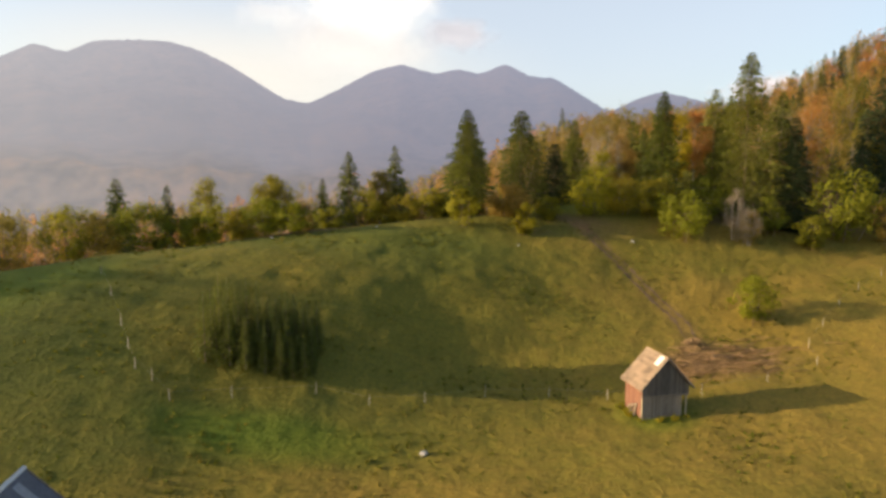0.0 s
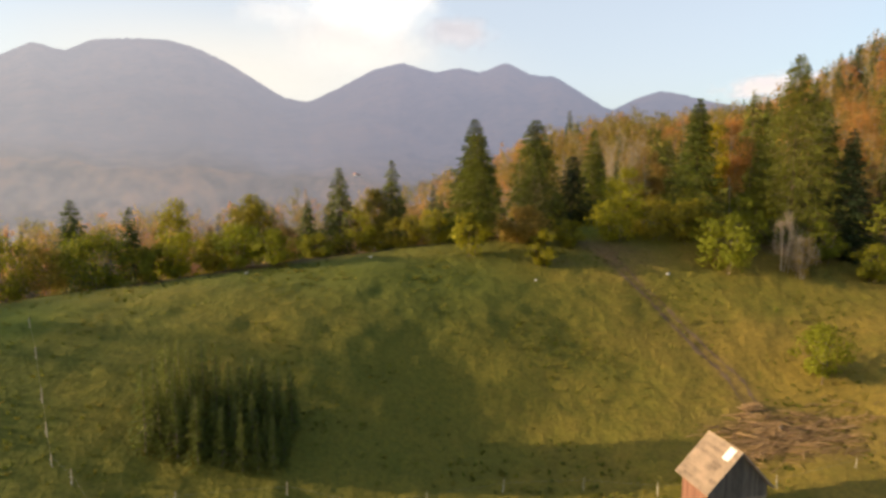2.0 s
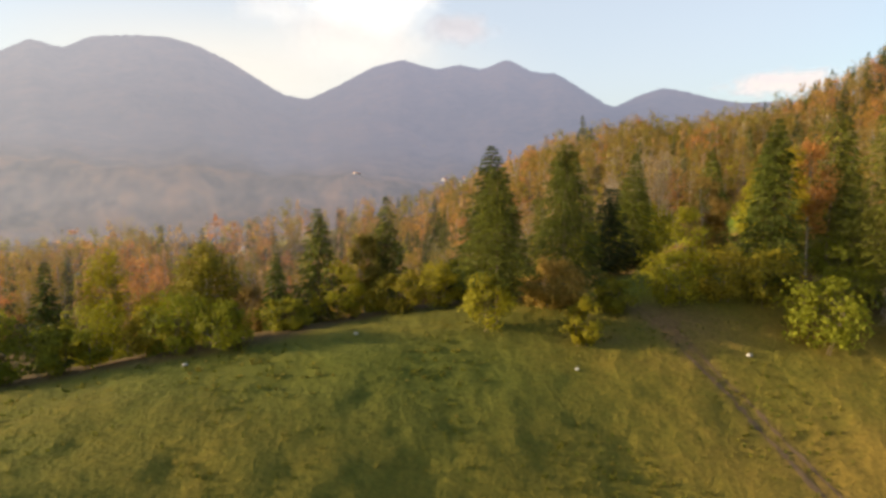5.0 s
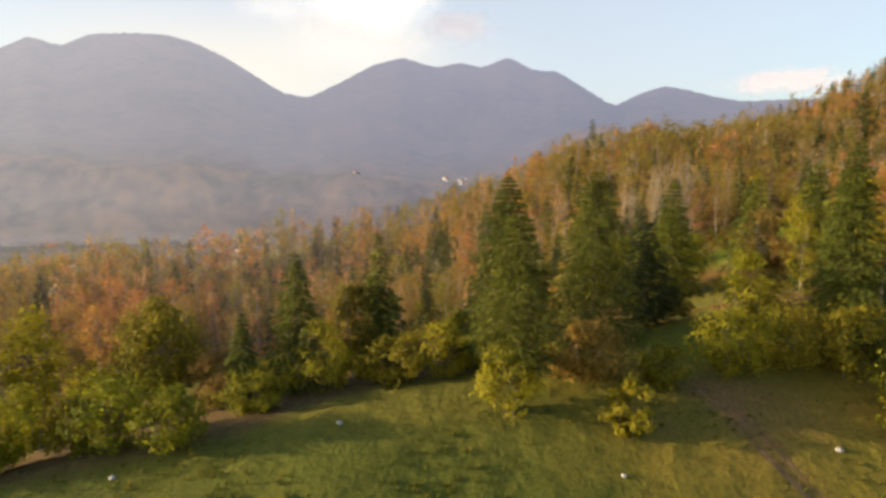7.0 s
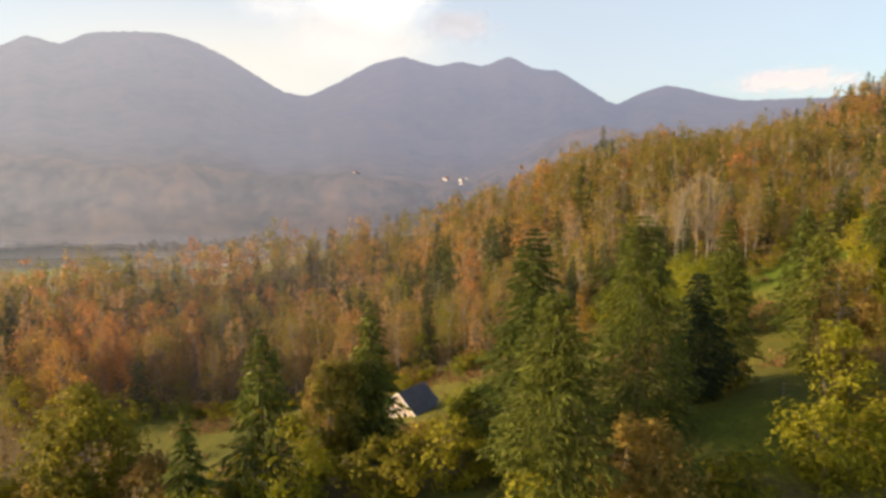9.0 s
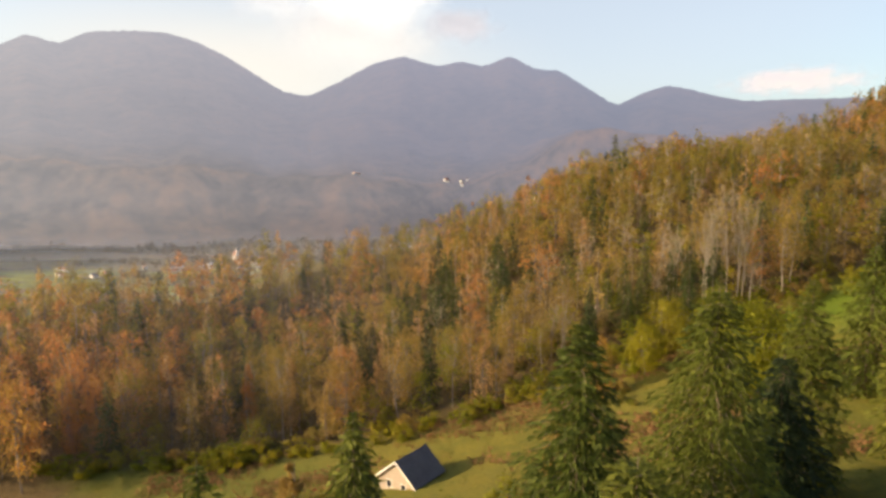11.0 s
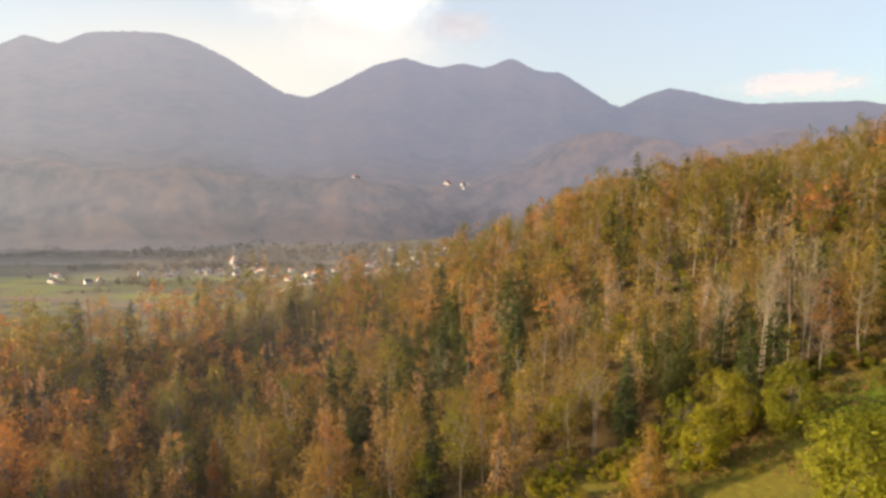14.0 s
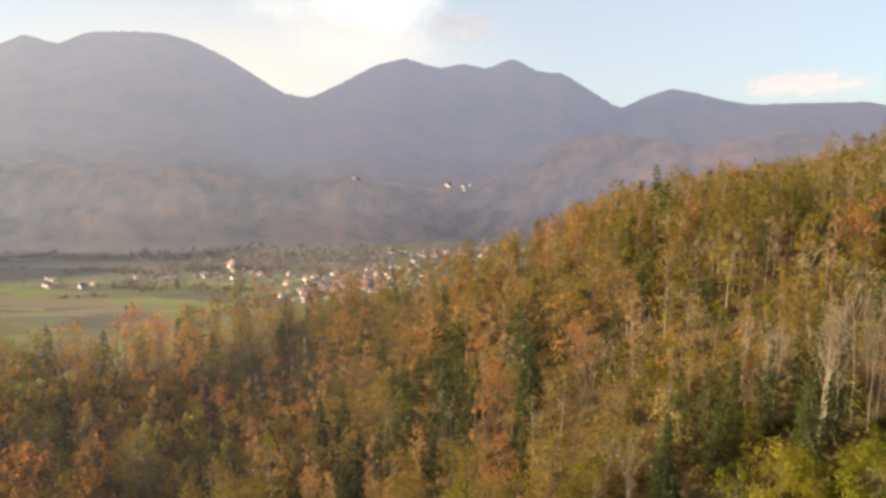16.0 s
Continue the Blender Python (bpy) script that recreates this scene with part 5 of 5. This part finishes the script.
bm = prism(bmesh.new(), [(-0.4, 1.0, 6.16 - 0.4 * pitch), (-3.7, 1.0, 6.16 - 3.7 * pitch), (-3.7, 1.0, 6.28 - 3.7 * pitch), (-0.4, 1.0, 6.28 - 0.4 * pitch)], (0, 0.9, 0))
part("roof_panel", bm, M_OLDSHEET, barn, "dull grey translucent roof panel")

# ---------------------------------------------------------------- meadow details
def fence_post(x, y, h, lean):
    ob = thing("fence_post", Matrix.Translation((x, y, ground_z(x, y) - 0.25)) @ pose(0, 0, 0, lean, lean * 0.6), "bleached wooden fence post in the meadow", "fence post", "posts of the pasture fence")
    v, f = tube([(0, 0, 0), (0.01, 0, h * 0.6), (0, 0.01, h + 0.2), (0, 0, h + 0.25)], [0.055, 0.05, 0.045, 0.01], 6)
    mesh_part("stake", raw_mesh("stake", v, f, [M_POST], smooth=True), ob)
    for z in (0.5, 0.95):
        part("insulator", box(bmesh.new(), (-0.11, -0.03, z), (-0.06, 0.03, z + 0.07), 0.01), M_SHEET, ob)


POSTS = ((-45.2, 82.7), (-41.2, 77.3), (-37.4, 71.9), (-35, 68.5), (-32.9, 65.6), (-30.6, 64.4), (-27.9, 62.2), (-22.2, 64.2), (-13.9, 66.9), (-8.0, 66.4), (-2.0, 68.1), (4.9, 71.1), (12.6, 72.4), (19.3, 71.5), (30.6, 72.0), (39.5, 74.5), (47.4, 77.8), (49.0, 82.5), (54, 88), (59.4, 93.1), (65, 97.5), (71.6, 102),
         (21.5, 133), (33, 137), (44, 146))
for k, (x, y) in enumerate(POSTS):
    fence_post(x, y, 1.25 + 0.1 * (k % 3), (k * 5 % 7) - 3)


tape = tube([(x, y, ground_z(x, y) + 0.98) for x, y in POSTS[:22]], [0.008] * 22, 4)
tagged(new("fence_tape", raw_mesh("fence_tape", tape[0], tape[1], [M_POST])), "pale tape of the pasture fence strung from post to post", "fence tape")


def stone(x, y, r, seed):
    rng = np.random.default_rng(seed)
    bm = bmesh.new()
    bmesh.ops.create_icosphere(bm, subdivisions=2, radius=r)
    for v in bm.verts:
        v.co *= 1 + 0.22 * noise.noise(v.co / r * 1.3 + Vector((seed, 0, 0)))
        v.co.z *= 0.62
    me = bpy.data.meshes.new("stone")
    bm.to_mesh(me)
    bm.free()
    me.materials.append(M_STONE)
    ob = new("stone", me)
    ob.matrix_world = pose(x, y, ground_z(x, y) + r * 0.2, 0, 0, float(rng.uniform(0, 360)))
    tagged(ob, "pale limestone boulder lying in the grass", "stone", "stones in the meadow")


for k, (x, y, r) in enumerate(((-1.9, 59, 0.4), (33.5, 111, 0.36), (36.0, 82.0, 0.3), (-11.6, 110.8, 0.3), (-28, 103, 0.28), (12.8, 106.5, 0.24), (19.6, 212, 0.5))):
    stone(x, y, r, k)


def heap(name, cx, cy, rx, ry, n, ln, rise, seed, label):
    """A heap of cut branches lying criss-cross on the ground."""
    rng = np.random.default_rng(seed)
    out = []
    for _ in range(n):
        u, v = rng.normal() * 0.46, rng.normal() * 0.40
        x, y, q = cx + rx * (u + 0.25 * abs(u)), cy + ry * (v + 0.35 * u), min(1.0, math.hypot(u, v))
        d, l = rng.normal() * 0.5, ln * rng.uniform(0.4, 1.2)
        z = ground_z(x, y) + 0.1 + rise * (1 - q) * rng.random()
        dx, dy = math.cos(d) * l / 2, math.sin(d) * l / 2
        out.append(tube([(x - dx, y - dy, z - 0.06), (x + rng.normal() * 0.1, y, z + 0.12), (x + dx, y + dy, z + rng.normal() * 0.16)], [0.06, 0.045, 0.015], 4))
    v, f = join(out)
    tagged(new(name, raw_mesh(name, v, f, [M_BRUSH], smooth=True)), label, "brushwood", kind="stuff")


def rut(offset, width, seed):
    """One worn wheel rut of the track up the slope, laid on the ground."""
    rng = np.random.default_rng(seed)
    y = np.linspace(84, 114, 120)
    x = track_line(y) + offset + 0.12 * np.sin(y * 0.9 + seed)
    w = width * (0.55 + 0.45 * rng.random(120)) * smooth(84, 90, y) * (1 - smooth(106, 114, y)) * (0.6 + 0.4 * np.sin(y * 1.7 + 3 * np.sin(y * 0.6 + seed))) + 0.02
    rows = [np.stack([x + k * w, y, surface_z(x + k * w, y) + 0.05], -1) for k in (-1.0, -0.4, 0.4, 1.0)]
    v = np.stack(rows, 1).reshape(-1, 3)
    i, j = np.meshgrid(np.arange(119), np.arange(3), indexing="ij")
    f = np.stack([i * 4 + j, i * 4 + j + 1, (i + 1) * 4 + j + 1, (i + 1) * 4 + j], -1).reshape(-1, 4)
    tagged(new("track_rut", raw_mesh("track_rut", v, f, [M_SOIL], smooth=True)), "bare brown wheel rut of a farm track up the slope", "track", kind="structure")


M_SOIL = plain_material("bare_soil", (0.11, 0.068, 0.030), (0.21, 0.13, 0.06), 2.0, 0.95, 0.5, 0.05)
rut(-0.8, 0.52, 1)
rut(0.75, 0.36, 2)
heap("brushwood", 34.8, 80.2, 9.6, 5.2, 460, 2.8, 0.45, 9, "heap of cut brown branches behind the hut")
heap("brushwood", 34.4, 85.0, 1.6, 1.1, 60, 1.4, 0.9, 10, "small heap of brown branches on the slope")


def tufts():
    """Coarse grass clumps on the pasture."""
    rng = np.random.default_rng(31)
    n = 15000
    x, y = rng.uniform(-75, 85, n), np.where(rng.random(n) < 0.8, 42 + 76 * rng.random(n), 145 + 80 * rng.random(n))
    keep = (np.abs(x) < 0.8 * y) & (clearing(x, y) > 0.6) & (((x - 24) ** 2 + (y - 68) ** 2) > 14)
    patch = np.sin(x * 0.21 + 2 * np.sin(y * 0.13)) + np.sin(y * 0.27 + 1.7 * np.sin(x * 0.11)) + rng.normal(size=n) * 0.8
    keep &= patch > -0.2
    x, y = x[keep], y[keep]
    z = height(x, y)
    n = len(x)
    blades = 6
    a = rng.uniform(0, 6.283, (n, blades))
    hgt = rng.uniform(0.08, 0.26, (n, 1)) * rng.uniform(0.6, 1.2, (n, blades))
    c = np.stack([x, y, z], -1)[:, None] + np.stack([np.cos(a), np.sin(a), 0 * a], -1) * rng.uniform(0.02, 0.22, (n, blades, 1))
    side = np.stack([-np.sin(a), np.cos(a), 0 * a], -1) * 0.10
    tip = c + np.stack([np.cos(a) * 0.16, np.sin(a) * 0.16, hgt], -1)
    v = np.stack([c - side - (0, 0, 0.08), c + side - (0, 0, 0.08), tip], 2).reshape(-1, 3)
    tint = np.repeat(rng.random(n), blades * 3)
    me = raw_mesh("grass_tufts", v, np.arange(len(v)).reshape(-1, 3), [M_GRASSTUFT], tint=tint)
    tagged(new("grass_tufts", me), "coarse green and straw-coloured grass tufts on the pasture", "grass", kind="stuff")


tufts()


def herbs():
    """Rank dried herbs and bracken in the rough pasture of the clearing."""
    rng = np.random.default_rng(37)
    n = 8000
    x, y = rng.uniform(-60, 70, n), rng.uniform(152, 222, n)
    patch = np.sin(x * 0.13 + 2.2 * np.sin(y * 0.10)) + np.sin(y * 0.22 + 1.9 * np.sin(x * 0.09)) + rng.normal(size=n) * 0.5
    keep = (clearing(x, y) > 0.6) & (patch > 0.35 - 0.8 * np.exp(-((x - 8) / 18) ** 2 - ((y - 200) / 9) ** 2)) & (((x + 8) ** 2 + (y - 176) ** 2) > 60)
    x, y = x[keep], y[keep]
    n = len(x)
    c = np.repeat(np.stack([x, y, height(x, y)], -1), 9, 0) + rng.normal(size=(9 * n, 3)) * (0.45, 0.45, 0.0)
    c[:, 2] += rng.uniform(0.1, 0.8, 9 * n)
    v, f = cards(rng, c, rng.uniform(0.25, 0.6, 9 * n))
    me = raw_mesh("dry_herbs", v, f, [M_HERB], tint=np.repeat(np.repeat(rng.random(n), 9), 4))
    tagged(new("dry_herbs", me), "rank brown herbs and bracken in the rough clearing", "herbs", kind="stuff")


herbs()
for k in range(84):
    x = RB.uniform(-84, 38) if k < 60 else RB.uniform(-84, -40)
    y = 203 + 0.22 * max(x, 0) + 0.18 * min(36, max(-x - 30, 0)) + RB.gauss(0, 2.2)
    place_copy(low_bush[k % 2], x, y, RB.uniform(0, 6), RB.uniform(0.55, 1.25))

# ---------------------------------------------------------------- the valley
RV = random.Random(8)
villa = [gable_house("village_house", pose(-185 + 22 * k, 1206, -150.3, 0, 0, 40 * k), 4.5 + k, 11 + k, 5.2, 9.5, M_WHITEWALL, (M_CLAY, M_DARKROOF, M_CLAY)[k], ("white village house with a red clay roof", "white village house with a dark roof", "large white village house with a red roof")[k], "house", group="houses of the village") for k in range(3)]
# centre, spread and number of the groups of houses on the valley floor
for cx, cy, sx, sy, n in ((-178, 1120, 36, 40, 85), (-140, 1215, 60, 45, 120), (-100, 1400, 35, 60, 26), (-330, 1265, 70, 30, 16), (-420, 1330, 40, 40, 9), (-500, 1276, 40, 25, 8), (-670, 1190, 50, 25, 7), (-20, 1570, 70, 40, 30), (120, 1600, 60, 40, 24)):
    for k in range(n):
        x, y = RV.gauss(cx, sx), RV.gauss(cy, sy)
        ob = copy_thing(villa[k % 3], Matrix())
        ob.matrix_basis = pose(x, y, ground_z(x, y) - 0.2, 0, 0, RV.choice((20, 110, 35, 65, 150)) + RV.uniform(-8, 8)) @ Matrix.Scale(RV.uniform(0.62, 0.9), 4)
for azimuth, n, far in ((-7.6, 3, 2110), (0.3, 3, 2110), (1.4, 4, 2110)):
    for k in range(n):
        aim = radians(azimuth + RV.uniform(-0.5, 0.5))
        at = Vector((math.sin(aim), math.cos(aim), 0)) * (far + RV.gauss(0, 15))
        near_row = GRID["slope"][np.argmin((GRID["slope"][:, 0] - at.x) ** 2 + (GRID["slope"][:, 1] - at.y) ** 2)]
        ob = copy_thing(villa[k % 3], Matrix())
        ob.matrix_basis = pose(at.x, at.y, float(near_row[2]) - 0.6, 0, 0, RV.uniform(0, 180)) @ Matrix.Scale(0.85, 4)
        ob["group"] = "houses on the far terrace"
church = gable_house("church", pose(-428, 1370, -150.3, 0, 0, 30), 6, 22, 9, 15, M_WHITEWALL, M_CLAY, "white village church with a slim tower", "church")
part("tower", box(bmesh.new(), (-2.6, -5.0, -0.5), (2.6, 0.0, 21)), M_WHITEWALL, church)
bm = bmesh.new()
bmesh.ops.create_cone(bm, cap_ends=True, segments=8, radius1=3.4, radius2=0.1, depth=11)
bmesh.ops.translate(bm, vec=(0, -2.5, 26.5), verts=bm.verts)
part("spire", bm, M_DARKROOF, church)


def valley_trees():
    """Hedges, orchards and copses on the valley floor and the first slopes behind it."""
    rng = np.random.default_rng(55)
    protos = [broadleaf_arrays(600 + k, 11, 9, 6, 6, 3.4, 0.05, 1) for k in range(3)]
    vs, fs, ts, n = [], [], [], 0
    spots = []
    for _ in range(34):
        x0, y0, ln = rng.uniform(-1100, 350), rng.uniform(760, 1480), rng.uniform(60, 260)
        a = rng.normal() * 0.25 + 0.1
        for s in np.arange(0, ln, 9):
            spots.append((x0 + s * math.cos(a) + rng.normal() * 5, y0 + s * math.sin(a) + rng.normal() * 6))
    for cx, cy, sx, sy, m in ((-250, 1250, 170, 90, 170), (-650, 1470, 300, 85, 520), (-150, 1560, 260, 90, 420), (-400, 1420, 260, 60, 260), (-420, 730, 120, 30, 120)):
        spots += [(rng.normal() * sx + cx, rng.normal() * sy + cy) for _ in range(m)]
    for x, y in spots:
        if y < 345 + 0.55 * max(-200, min(x, 400)) + 330:
            continue
        (_, _), (lv, lf) = protos[int(rng.integers(3))]
        sc, t = rng.uniform(0.5, 1.1), rng.uniform(0, 6.283)
        rot = np.array([[math.cos(t), math.sin(t), 0], [-math.sin(t), math.cos(t), 0], [0, 0, 1]]) * sc
        vs.append(lv @ rot + (x, y, ground_z(x, y) - 0.8))
        fs.append(lf + n)
        ts.append(np.full(len(lv), rng.random()))
        n += len(lv)
    me = raw_mesh("valley_woods", np.concatenate(vs), np.concatenate(fs), [M_VALLEY], tint=np.concatenate(ts))
    tagged(new("valley_woods", me), "hedges and copses on the valley floor, haze put into their grey-brown", "woods", kind="stuff")


# leaf colours lightened and greyed to carry the valley haze
M_VALLEY = leaf_material("hazed_valley_leaves", [(0.0, (0.145, 0.135, 0.10)), (0.5, (0.185, 0.16, 0.115)), (1.0, (0.25, 0.185, 0.125))], 0.5)
valley_trees()
